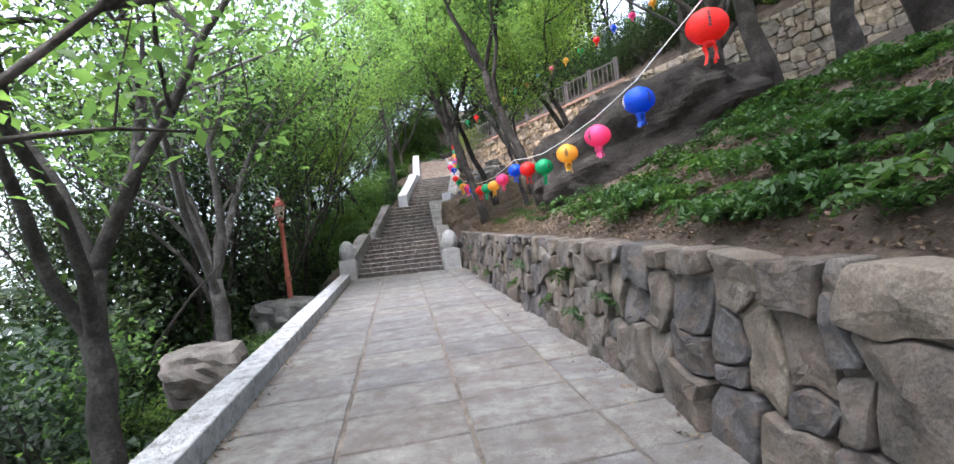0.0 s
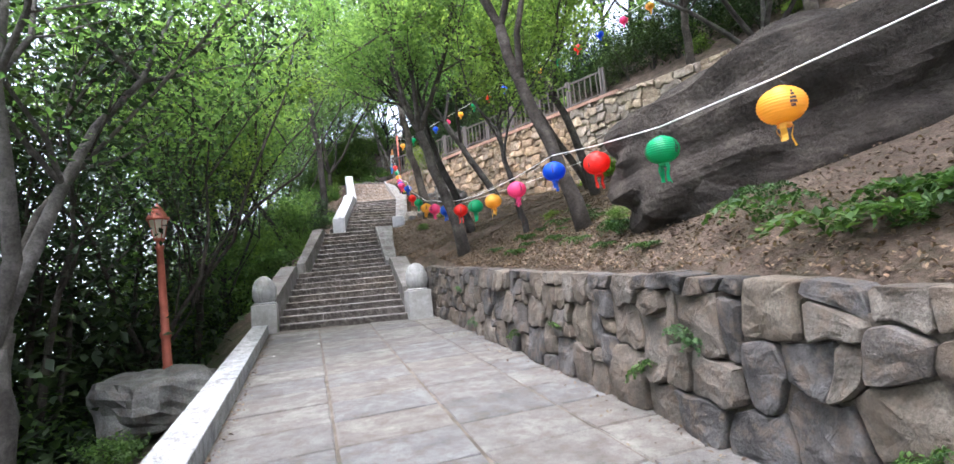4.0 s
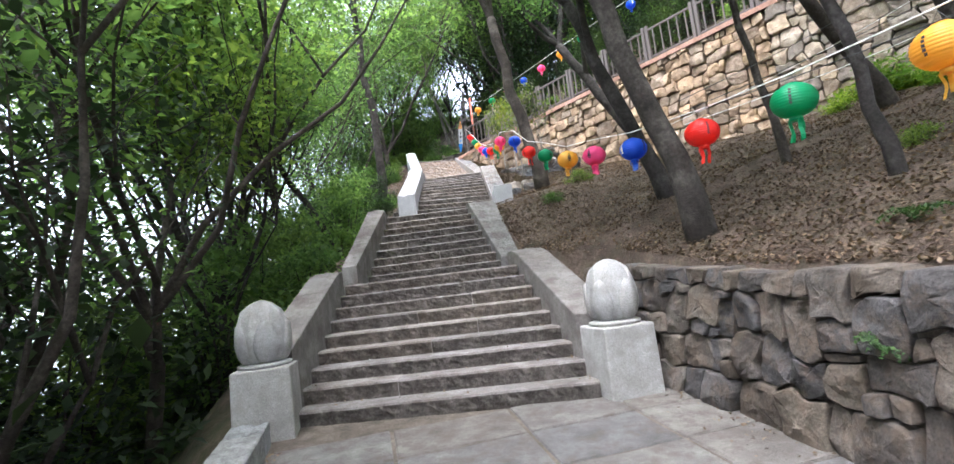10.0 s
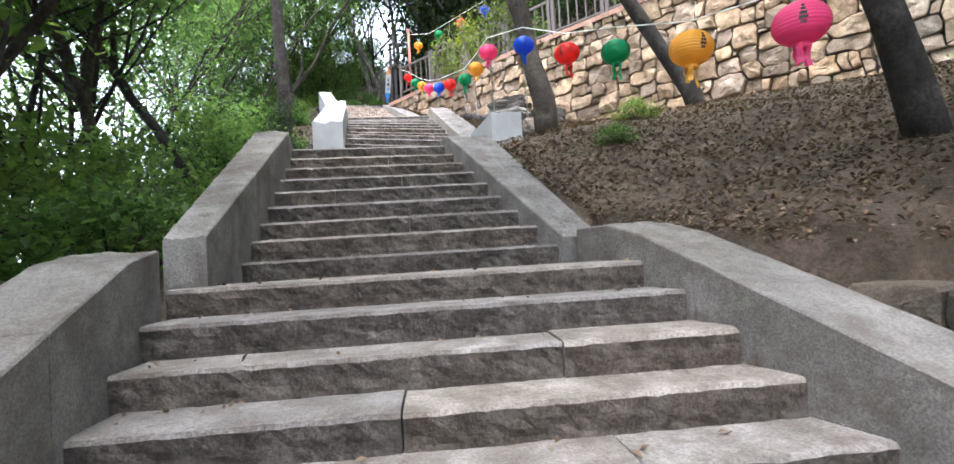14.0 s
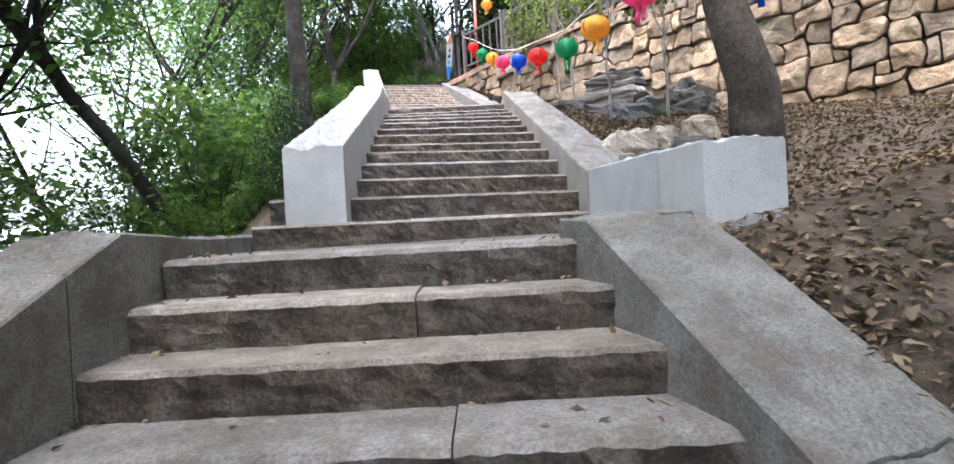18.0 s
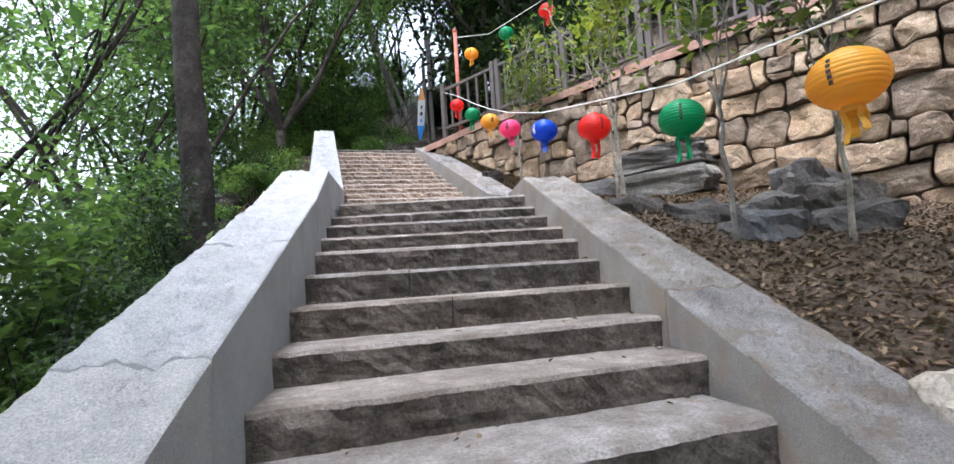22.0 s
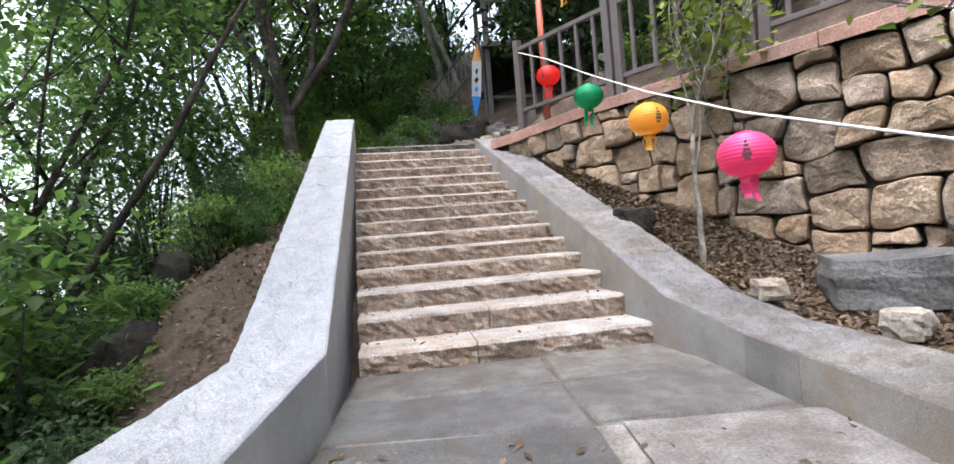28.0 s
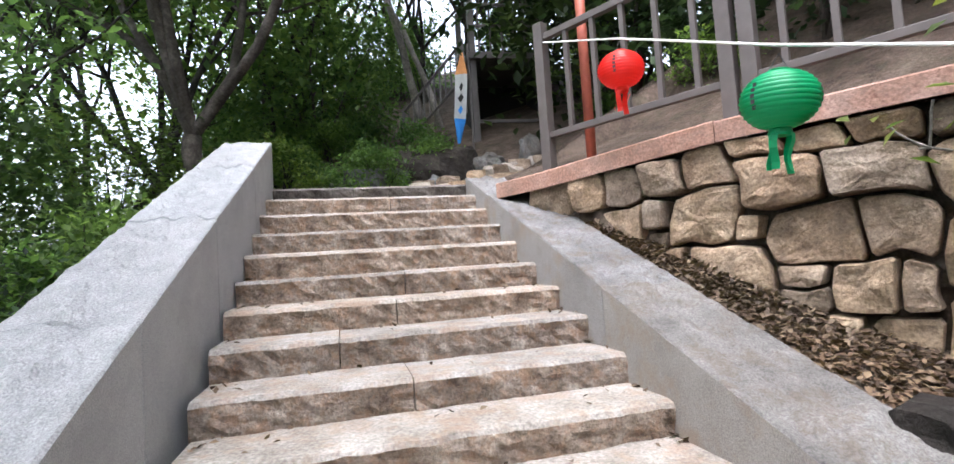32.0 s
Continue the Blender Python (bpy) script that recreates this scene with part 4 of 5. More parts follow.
# ---- steel fence above the wall and its red pole ----
def fence(start, direction, count, spacing, z):
    e = base("fence", (0, 0, 0), "dark brown steel railing with square posts and thin balusters", "fence")
    d = Vector((*direction, 0)).normalized()
    side = Vector((-d.y, d.x, 0))
    turn = math.degrees(math.atan2(d.y, d.x))
    for i in range(count + 1):
        p = Vector((*start, z)) + d * spacing * i
        for o in ((0,) if i == 0 else (-0.07, 0.07)):
            bm = bmesh.new()
            box(bm, (-0.05, -0.05, -0.25), (0.05, 0.05, 1.36), 0.006)
            q = part("post", bm, M_STEEL, e)
            q.matrix_basis = Matrix.Translation(p + d * o) @ pose(0, 0, 0, 0, 0, turn)
        if i == count:
            break
        for h, w in ((1.22, 0.03), (0.30, 0.028)):
            bm = bmesh.new()
            box(bm, (0.05, -w, -w), (spacing - 0.05, w, w), 0.005)
            q = part("rail", bm, M_STEEL, e)
            q.matrix_basis = Matrix.Translation(p + Vector((0, 0, h))) @ pose(0, 0, 0, 0, 0, turn)
        for k in range(5):
            bm = bmesh.new()
            box(bm, (-0.02, -0.02, 0.31), (0.02, 0.02, 1.20))
            q = part("baluster", bm, M_STEEL, e)
            q.matrix_basis = Matrix.Translation(p + d * (0.14 + (spacing - 0.28) * (k + 0.5) / 5)) @ pose(0, 0, 0, 0, 0, turn)


fence((-0.74, 36.09), (0.55, -0.836), 9, 1.68, 7.52)
bm = bmesh.new()
bmesh.ops.create_cone(bm, segments=14, radius1=0.045, radius2=0.045, depth=2.7, cap_ends=True)
pole = part("steel_pole", bm, M_POST_RED, smooth=True)
pole.location = (-0.40, 35.92, 8.75)
tagged(pole, "slim red-brown steel pole behind the railing", "pole")
v, f = turned([(0.05, 0), (0.06, 0.02), (0.055, 0.07), (0.02, 0.10)], 12)
put("cap", mesh_of("cap", v, f, True), M_POST_RED, pole).location = (0, 0, 1.35)


# ---- boulders and loose rocks ----
def boulder(label, at, size, seed, material, turn=0, cuts=5, rough=0.28, square=0.5, tip=0, name="boulder"):
    ob = put(name, rock_mesh(name, *size, seed, cuts, rough, square), material)
    ob.matrix_basis = pose(*at, tip, 0, turn)
    return tagged(ob, label, name)


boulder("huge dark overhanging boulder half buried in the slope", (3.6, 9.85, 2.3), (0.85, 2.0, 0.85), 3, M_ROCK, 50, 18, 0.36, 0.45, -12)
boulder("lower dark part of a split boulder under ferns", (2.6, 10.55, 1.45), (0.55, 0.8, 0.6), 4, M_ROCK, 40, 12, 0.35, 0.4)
boulder("grey boulder beyond the curb under trees", (-4.75, 8.7, -1.05), (0.55, 0.7, 0.40), 5, M_BANKROCK, 20, 6)
boulder("grey boulder at the foot of the lamp post", (-5.55, 14.6, -0.75), (0.75, 0.7, 0.45), 6, M_BLUEROCK, 50, 6)
boulder("grey boulder among shrubs beyond the curb", (-4.7, 4.3, -1.55), (0.40, 0.38, 0.28), 8, M_BANKROCK, 10, 6)
for k, (x, y, s, m) in enumerate(((-0.42, 25.95, (0.27, 0.20, 0.19), M_PALEROCK), (-0.05, 25.95, (0.15, 0.14, 0.17), M_PALEROCK), (0.30, 25.95, (0.22, 0.17, 0.18), M_PALEROCK), (-0.40, 25.50, (0.14, 0.12, 0.11), M_BLUEROCK), (0.0, 25.62, (0.20, 0.14, 0.13), M_BLUEROCK), (0.12, 26.3, (0.13, 0.11, 0.12), M_PALEROCK), (-0.62, 25.62, (0.10, 0.09, 0.09), M_PALEROCK))):
    s = tuple(0.76 * q for q in s)
    boulder("pale angular rock lying on leaf litter" if m == M_PALEROCK else "blue-grey angular rock lying on leaf litter", (x, y, land(x, y) + s[2] * 0.55), s, 20 + k, m, 40 * k, 4, 0.3, 0.55, name="rock")
for k, (x, y, z, s, turn) in enumerate(((1.74, 31.18, 5.86, (0.62, 0.24, 0.16), -54), (1.52, 31.02, 5.42, (0.74, 0.26, 0.18), -58), (0.05, 29.25, 4.75, (0.36, 0.28, 0.2), 5), (0.55, 28.9, 4.62, (0.42, 0.28, 0.2), -10), (1.15, 28.7, 4.6, (0.40, 0.3, 0.22), 25), (1.75, 28.5, 4.68, (0.45, 0.3, 0.24), 0), (0.15, 28.7, 4.42, (0.33, 0.25, 0.17), 30), (0.75, 28.3, 4.42, (0.45, 0.3, 0.22), 12), (1.45, 28.1, 4.45, (0.42, 0.3, 0.22), -20), (2.2, 29.3, 5.0, (0.35, 0.3, 0.26), 10))):
    if k > 1:
        s = (s[0] * 0.72, s[1] * 0.9, s[2] * 1.15)
    boulder("blue-grey slab of rock in the stone bank" if k < 2 else "dark grey-brown boulder in the stone bank", (x, y, z), s, 40 + k, M_BLUEROCK if k % 3 == 1 or k < 2 else M_BANKROCK, turn, 6, 0.24 if k < 2 else 0.34, 0.8 if k < 2 else 0.55, name="rock")
boulder("flat dark grey block of stone on leaf litter", (0.86, 31.8, 5.47), (0.40, 0.30, 0.17), 61, M_BLUEROCK, -30, 4, 0.15, 0.85, name="rock")
boulder("pale broken rock lying beside the parapet", (0.32, 31.2, 5.30), (0.12, 0.10, 0.08), 63, M_PALEROCK, 30, 3, name="rock")
boulder("pale broken rock beside the low wall", (0.0, 31.9, 5.46), (0.12, 0.1, 0.07), 64, M_PALEROCK, 70, 3, name="rock")
boulder("dark jagged stone at the wall foot", (-0.42, 33.1, 6.0), (0.16, 0.13, 0.13), 65, M_ROCK, 10, 3, name="rock")
boulder("dark mossy rock outcrop below the parapet", (-4.95, 33.9, 4.55), (0.6, 0.85, 0.8), 66, M_ROCK, 10, 12, 0.4, 0.4)
boulder("dark rock outcrop among trees beside the stairs", (-5.1, 36.0, 5.4), (0.9, 1.1, 0.8), 67, M_ROCK, 40, 10, 0.4, 0.4)
for at, size, seed, turn in (((-2.3, 40.75, 7.95), (0.85, 0.55, 0.42), 68, 14), ((-1.3, 41.1, 8.3), (0.75, 0.5, 0.5), 69, 24), ((-0.35, 40.6, 8.35), (0.30, 0.25, 0.24), 70, 60), ((0.35, 40.4, 8.62), (0.16, 0.14, 0.26), 71, 20)):
    boulder("grey lichen-spotted rock outcrop above the stair head", at, size, seed, M_BLUEROCK if seed != 69 else M_ROCK, turn, 8, 0.32, 0.5)
for k in range(8):
    p = Vector((0.75, 36.4, 0)) + way * (1.6 + 1.75 * k) + Vector((0.848, 0.53, 0)) * 1.75
    boulder("dark weathered rock face in the bank behind the railing", (p.x, p.y, 8.0 + 0.12 * (k % 3)), (1.05, 0.7, 1.0 + 0.15 * (k % 2)), 300 + k, M_ROCK, -58 + 9 * (k % 4), 9, 0.38, 0.5)
bank = random.Random(9)
for k in range(64):
    row, f = k % 4, bank.random()
    x, y = -1.75 + 2.3 * f, 39.45 + 0.16 * row + bank.uniform(-0.05, 0.05)
    s = bank.uniform(0.075, 0.15)
    boulder("small grey-brown stone in the dry-laid bank", (x, y, 7.56 + (0.13 + 0.11 * f) * row + 0.08 * f), (s * 1.35, s, s * 0.85), 200 + k, M_WALL2 if k % 3 else M_PALEROCK, bank.uniform(-25, 25), 2, 0.3, 0.65, name="rock")


# ---- dark wooden shelter, steps and banner beyond the stairs ----
def shelter():
    e = base("wooden_shelter", (0.55, 42.6, 8.6), "dark timber shelter with open front and railing above", "shelter")
    for x, y, h in ((-0.75, 0, 4.6), (0.9, 0, 4.0), (-0.75, 1.8, 4.6), (0.9, 1.8, 4.0)):
        bm = bmesh.new()
        box(bm, (x - 0.07, y - 0.07, -1.0), (x + 0.07, y + 0.07, h), 0.01)
        part("post", bm, M_STEEL, e)
    # Added near-black panels: the interior's shade is in their colour.
    bm = bmesh.new()
    box(bm, (-0.8, 1.7, -1.0), (0.95, 1.78, 2.6))
    part("back_wall", bm, M_BLACK, e)
    for x in (-0.66, 0.94):
        bm = bmesh.new()
        box(bm, (x - 0.03, 0.35, -1.0), (x + 0.03, 1.7, 2.6))
        part("side_wall", bm, M_BLACK, e)
    bm = bmesh.new()
    box(bm, (-0.9, -0.2, 2.6), (1.0, 1.9, 2.75), 0.01)
    part("deck", bm, M_STEEL, e)
    for h in (1.2, 3.4, 3.9):
        bm = bmesh.new()
        box(bm, (-0.72, -0.03, h), (0.88, 0.03, h + 0.06))
        part("rail", bm, M_STEEL, e)
    for k in range(6):
        bm = bmesh.new()
        box(bm, (-0.6 + 0.27 * k, -0.02, 2.75), (-0.56 + 0.27 * k, 0.02, 3.9))
        part("baluster", bm, M_STEEL, e)


def stair_rail(a, b, count):
    """Sloping timber rail with upright balusters between two foot points."""
    e = base("stair_rail", a, "dark timber stair railing descending beside the shelter", "railing")
    run = Vector(b) - Vector(a)
    for lift, r in ((0.12, 0.03), (0.92, 0.035)):
        v, f = [], []
        tube(v, f, [Vector((0, 0, lift)), run + Vector((0, 0, lift))], [r, r], 6)
        put("rail", mesh_of("rail", v, f), M_STEEL, e)
    for k in range(count):
        bm = bmesh.new()
        big = k in (0, count - 1)
        box(bm, (-0.045, -0.045, -0.7) if big else (-0.018, -0.018, 0.12), (0.045, 0.045, 1.0) if big else (0.018, 0.018, 0.9))
        part("post" if big else "baluster", bm, M_STEEL, e).location = run * (k / (count - 1))


shelter()
stair_rail((-0.42, 42.7, 10.75), (-1.75, 44.0, 9.55), 12)
M_BAN_W, M_BAN_B, M_BAN_O = plain("banner_white", (0.42, 0.42, 0.41), 0.8), plain("banner_blue", (0.03, 0.20, 0.55), 0.8), plain("banner_orange", (0.55, 0.24, 0.08), 0.8)
banner = base("banner", (-0.5, 41.4, 8.5), "narrow vertical cloth banner in orange, white and blue", "banner")
for name, z0, z1, wa, wb, mt in (("lower_cloth", 0.55, 1.05, 0.05, 0.24, M_BAN_B), ("middle_cloth", 1.05, 1.95, 0.24, 0.24, M_BAN_W), ("upper_cloth", 1.95, 2.38, 0.24, 0.05, M_BAN_O)):
    verts = []
    for i in range(9):
        z = z0 + (z1 - z0) * i / 8
        w = wa + (wb - wa) * i / 8
        for j in range(5):
            verts.append((-0.34 + 0.09 * z - w / 2 + w * j / 4, 0.03 * math.sin(z * 4 + j), z))
    faces = [(i * 5 + j, i * 5 + j + 1, i * 5 + j + 6, i * 5 + j + 5) for i in range(8) for j in range(4)]
    put(name, mesh_of(name, verts, faces, True), mt, banner)
for z, w, mt in ((1.22, 0.10, M_BAN_B), (1.46, 0.12, M_BLACK), (1.68, 0.08, M_BLACK)):
    verts = [(-0.34 + 0.09 * (z + h) + d, 0.03 * math.sin((z + h) * 4 + 2) - 0.036, z + h) for d, h in ((-w / 2, 0), (0, -0.09), (w / 2, 0.02), (0.01, 0.10))]
    put("motif", mesh_of("motif", verts, [(0, 1, 2, 3)]), mt, banner)
vv, ff = [], []
tube(vv, ff, [(0.0, 0.06, -0.2), (0.0, 0.06, 2.6)], [0.02, 0.015], 8)
put("pole", mesh_of("pole", vv, ff), M_STEEL, banner)


# ---- trees ----
def leaf_mesh(name, centres, size, seed, droop=0.35, long=1.6):
    """Many small folded leaves round the given places, in one mesh."""
    rng = np.random.default_rng(seed)
    c = np.asarray(centres, dtype=np.float64)
    n = len(c)
    a = rng.uniform(0, 2 * np.pi, n)
    tilt = rng.normal(-droop, 0.45, n)
    d = np.stack([np.cos(a) * np.cos(tilt), np.sin(a) * np.cos(tilt), np.sin(tilt)], 1)
    s = np.stack([-np.sin(a), np.cos(a), rng.normal(0, 0.35, n)], 1)
    s /= np.linalg.norm(s, axis=1)[:, None]
    up = np.cross(d, s)
    L = (size * rng.uniform(0.6, 1.3, n))[:, None]
    w = L / long / 2
    v = np.empty((n, 4, 3))
    v[:, 0] = c - d * L * 0.5
    v[:, 1] = c + s * w + up * w * 0.35
    v[:, 2] = c + d * L * 0.5
    v[:, 3] = c - s * w + up * w * 0.35
    me = bpy.data.meshes.new(name)
    me.vertices.add(4 * n)
    me.vertices.foreach_set("co", v.reshape(-1))
    idx = (np.arange(n)[:, None] * 4 + np.array([0, 1, 2, 0, 2, 3])[None]).reshape(-1)
    me.loops.add(6 * n)
    me.loops.foreach_set("vertex_index", idx.astype(np.int32))
    me.polygons.add(2 * n)
    me.polygons.foreach_set("loop_start", (np.arange(2 * n) * 3).astype(np.int32))
    me.update(calc_edges=True)
    return me


def over_path(x, y, z):
    """True over the trodden way, up to a good height above it."""
    return -12 < y < 40 and (curb_x(y) - (1.3 if 9 < y and z < deck(y) + 3.4 else 0.5) if y < 17.3 else left_edge(y) - 0.35) < x < (wall_x(y) if y < 17.3 else right_edge(y) + 0.3) and z < deck(y) + 4.6


def tree(name, label, at, height, radius, fork=0.4, limbs=4, spread=0.5, lean=(0, 0), leaves=7000, size=0.13, bark=None, leaf=None, seed=1, turn=0, clump=0.55, category="tree", twigs=4, sides=9, group=""):
    """A tapered, slightly crooked trunk, limbs, twigs and a loose crown of single leaves in clumps."""
    rng = random.Random(seed)
    e = base(name, at, label, category, group, turn=turn)
    verts, faces, tips = [], [], []
    nt = 7
    trunk = []
    for i in range(nt + 1):
        h = height * fork * i / nt
        wob = 0.05 * height * fork / 3
        trunk.append(Vector((lean[0] * h + rng.uniform(-wob, wob) * (i > 0), lean[1] * h + rng.uniform(-wob, wob) * (i > 0), h - 0.35 * (i == 0))))
    flare = [radius * (1.28 if i == 0 else 1.12 if i == 1 else 1 - 0.25 * i / nt) for i in range(nt + 1)]
    tube(verts, faces, trunk, flare, sides)
    top = trunk[-1]

    w = math.radians(turn)

    def blocked(x, y, z):
        return over_path(at[0] + x * math.cos(w) - y * math.sin(w), at[1] + x * math.sin(w) + y * math.cos(w), at[2] + z)

    def limb(start, direction, length, r, depth):
        n = 6 if depth == 0 else 4
        pts, d, p = [start], direction.normalized(), start.copy()
        for i in range(n):
            d = (d + Vector((rng.uniform(-1, 1), rng.uniform(-1, 1), rng.uniform(-0.5, 0.9))) * 0.30).normalized()
            p = p + d * length / n
            pts.append(p.copy())
        if depth and any(blocked(*q) for q in pts):
            return
        if blocked(*pts[-1]):
            n = next(i for i, q in enumerate(pts) if blocked(*q)) - 1
            if n < 2:
                return
            pts = pts[:n + 1]
        tube(verts, faces, pts, [max(0.006, r * (1 - 0.8 * i / n)) for i in range(n + 1)], sides - 2 if depth == 0 else 5 if depth == 1 else 4, False)
        if depth < 2:
            for k in range(twigs + (1 if depth == 0 else 0)):
                i = rng.randint(2 if depth == 0 else 1, n)
                out = Vector((rng.uniform(-1, 1), rng.uniform(-1, 1), rng.uniform(-0.15, 0.8))).normalized()
                limb(pts[i], (d * 0.5 + out * 0.8), length * rng.uniform(0.35, 0.6), r * 0.4, depth + 1)
        if depth > 0:
            tips.extend(pts[1:])

    for k in range(limbs):
        a = 2 * math.pi * (k + rng.uniform(-0.3, 0.3)) / limbs
        i = nt if k < limbs * 0.6 or fork > 0.9 else rng.randint(nt - 2, nt)
        up = Vector((math.cos(a) * spread + lean[0] * 0.8, math.sin(a) * spread + lean[1] * 0.8, 1))
        limb(trunk[i], up, height * (1 - fork) * rng.uniform(0.75, 1.05), radius * 0.52, 0)
    put("trunk", mesh_of("trunk", verts, faces, True), bark or M_BARK, e)
    g = np.random.default_rng(seed)
    t = np.array([tuple(p) for p in tips or trunk])
    pick = g.integers(0, len(t), leaves)
    centres = t[pick] + g.normal(0, clump * 0.5, (leaves, 3)) * np.array([1, 1, 0.62])
    open_air = [not blocked(*q) for q in centres]
    put("crown", leaf_mesh("crown", centres[np.array(open_air)], size, seed), leaf or M_LEAF, e)
    return e


def ground_at(x, y, sink=0.1):
    return (x, y, land(x, y) - sink)


tree("tree", "dark forked tree with several upright limbs beyond the curb", ground_at(-4.8, 6.4), 10.2, 0.19, 0.31, 5, 0.30, leaves=4200, seed=11, turn=25, bark=M_BARK, size=0.12)
tree("tree", "pale-barked tree with twin stems beside the curb", ground_at(-5.6, 11.2), 10, 0.20, 0.26, 4, 0.35, lean=(-0.05, 0), leaves=4000, seed=112, bark=M_BARK_GREY, size=0.12)
tree("tree", "slender pale-barked tree on the slope", ground_at(-6.4, 12.4), 9, 0.13, 0.35, 4, 0.35, leaves=6000, seed=13, bark=M_BARK_GREY, size=0.12)
tree("tree", "brown-trunked tree leaning out over the walkway", ground_at(1.95, 13.1), 9, 0.13, 0.42, 4, 0.5, lean=(-0.32, 0.05), leaves=15000, seed=14, size=0.12)
tree("tree", "dark tree leaning over the stairs from the leaf-strewn bank", ground_at(0.55, 18.1), 8.5, 0.155, 0.40, 5, 0.6, lean=(-0.28, 0.0), leaves=13000, seed=15, size=0.12)
tree("tree", "dark slanting tree on the leaf-strewn bank", ground_at(1.15, 20.0), 8, 0.125, 0.42, 4, 0.5, lean=(-0.38, 0.0), leaves=6000, seed=46, size=0.12)
tree("tree", "thin young tree standing in leaf litter", ground_at(2.4, 19.0), 6, 0.06, 0.5, 3, 0.5, lean=(-0.15, 0), leaves=2200, seed=47, size=0.11)
tree("tree", "dark tree on the upper slope", ground_at(5.1, 19.9), 7, 0.12, 0.45, 4, 0.5, lean=(-0.6, 0.0), leaves=6000, seed=16, size=0.12)
tree("tree", "grey-brown tree trunk beside the wing wall", ground_at(0.2, 24.95), 9, 0.17, 0.55, 4, 0.45, lean=(-0.16, 0.05), leaves=12000, seed=17, size=0.11)
tree("tree", "leaning tree in front of the block wall", ground_at(3.3, 24.9), 7.5, 0.15, 0.5, 4, 0.5, lean=(-0.55, 0.15), leaves=5000, seed=18, size=0.12)
tree("tree", "dark tree with thick leaning trunk on the fern slope", ground_at(5.7, 5.6), 9, 0.22, 0.45, 4, 0.5, lean=(-0.55, 0.0), leaves=14000, seed=19, size=0.12)
tree("tree", "dark trunk behind the great boulder", ground_at(5.5, 8.6), 9, 0.17, 0.5, 4, 0.45, lean=(-0.20, 0.05), leaves=12000, seed=20, size=0.12)
tree("tree", "slender young tree on the bank", ground_at(1.95, 16.9), 6, 0.07, 0.45, 3, 0.5, lean=(-0.2, 0.0), leaves=3000, seed=21, size=0.11)
tree("tree", "dark slanting tree high on the bank", ground_at(4.4, 17.9), 7.5, 0.12, 0.45, 3, 0.7, lean=(-0.35, 0.0), leaves=8000, seed=22, size=0.11)
# beside the stairs, on the downhill side
for k, (x, y, h, r, ln, lf, m, lb) in enumerate((
        (-6.6, 19.6, 11, 0.11, (0.02, 0), 12000, M_LEAF, "tall straight maple beside the stairs"),
        (-6.4, 21.6, 9, 0.09, (-0.05, 0), 12000, M_LEAF, "leafy maple reaching over the stairs"),
        (-7.2, 23.2, 11, 0.15, (-0.1, 0), 18000, M_LEAF, "leafy maple on the slope below the stairs"),
        (-6.0, 26.2, 10.5, 0.12, (-0.30, 0.1), 7500, M_LEAF, "leaning tree below the granite parapet"),
        (-4.45, 30.5, 13, 0.15, (-0.04, 0), 7000, M_LEAF, "tall straight dark trunk beside the parapet"),
        (-5.7, 29.6, 11, 0.12, (-0.55, -0.25), 7500, M_LEAF, "dark tree on the slope below the parapet"),
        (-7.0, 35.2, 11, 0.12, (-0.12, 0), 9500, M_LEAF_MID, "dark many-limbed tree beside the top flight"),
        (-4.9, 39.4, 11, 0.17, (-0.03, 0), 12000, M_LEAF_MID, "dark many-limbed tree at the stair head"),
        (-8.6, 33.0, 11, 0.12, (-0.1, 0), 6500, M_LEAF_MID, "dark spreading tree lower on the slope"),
        (-8.4, 27.6, 11, 0.13, (0.05, 0), 7500, M_LEAF, "slender woodland tree on the steep slope"),
        (-7.4, 14.2, 8.5, 0.15, (0.0, 0), 8000, M_LEAF_DARK, "dark glossy evergreen beyond the lamp post"),
        (-7.0, 17.4, 8.5, 0.14, (0.0, 0), 8000, M_LEAF_DARK, "dark glossy evergreen below the lotus newel"),
        (-8.8, 11.6, 7.5, 0.16, (0.0, 0), 8000, M_LEAF_DARK, "dark glossy evergreen behind the twin-stemmed tree"))):
    tree("tree", lb, ground_at(x, y), h, r, (0.7 if h > 12 else 0.2 if y < 24 else 0.34) if m == M_LEAF else 0.16, 6, 0.5, ln, lf * (13 if y > 24 else 10) // 10, 0.145, M_BARK, m, 30 + k, 0, 0.6, "tree", 5)
tree("tree", "pale-stemmed tree leaning behind the stair head", ground_at(-1.1, 45.0), 9, 0.11, 0.6, 3, 0.35, (-0.22, 0), 5000, 0.13, M_BARK_PALE, M_LEAF, 45)

tree("tree", "pale slender twin stem leaning behind the stair head", ground_at(-0.7, 44.6), 8, 0.08, 0.6, 3, 0.35, (-0.36, 0), 3500, 0.12, M_BARK_PALE, M_LEAF, 48)

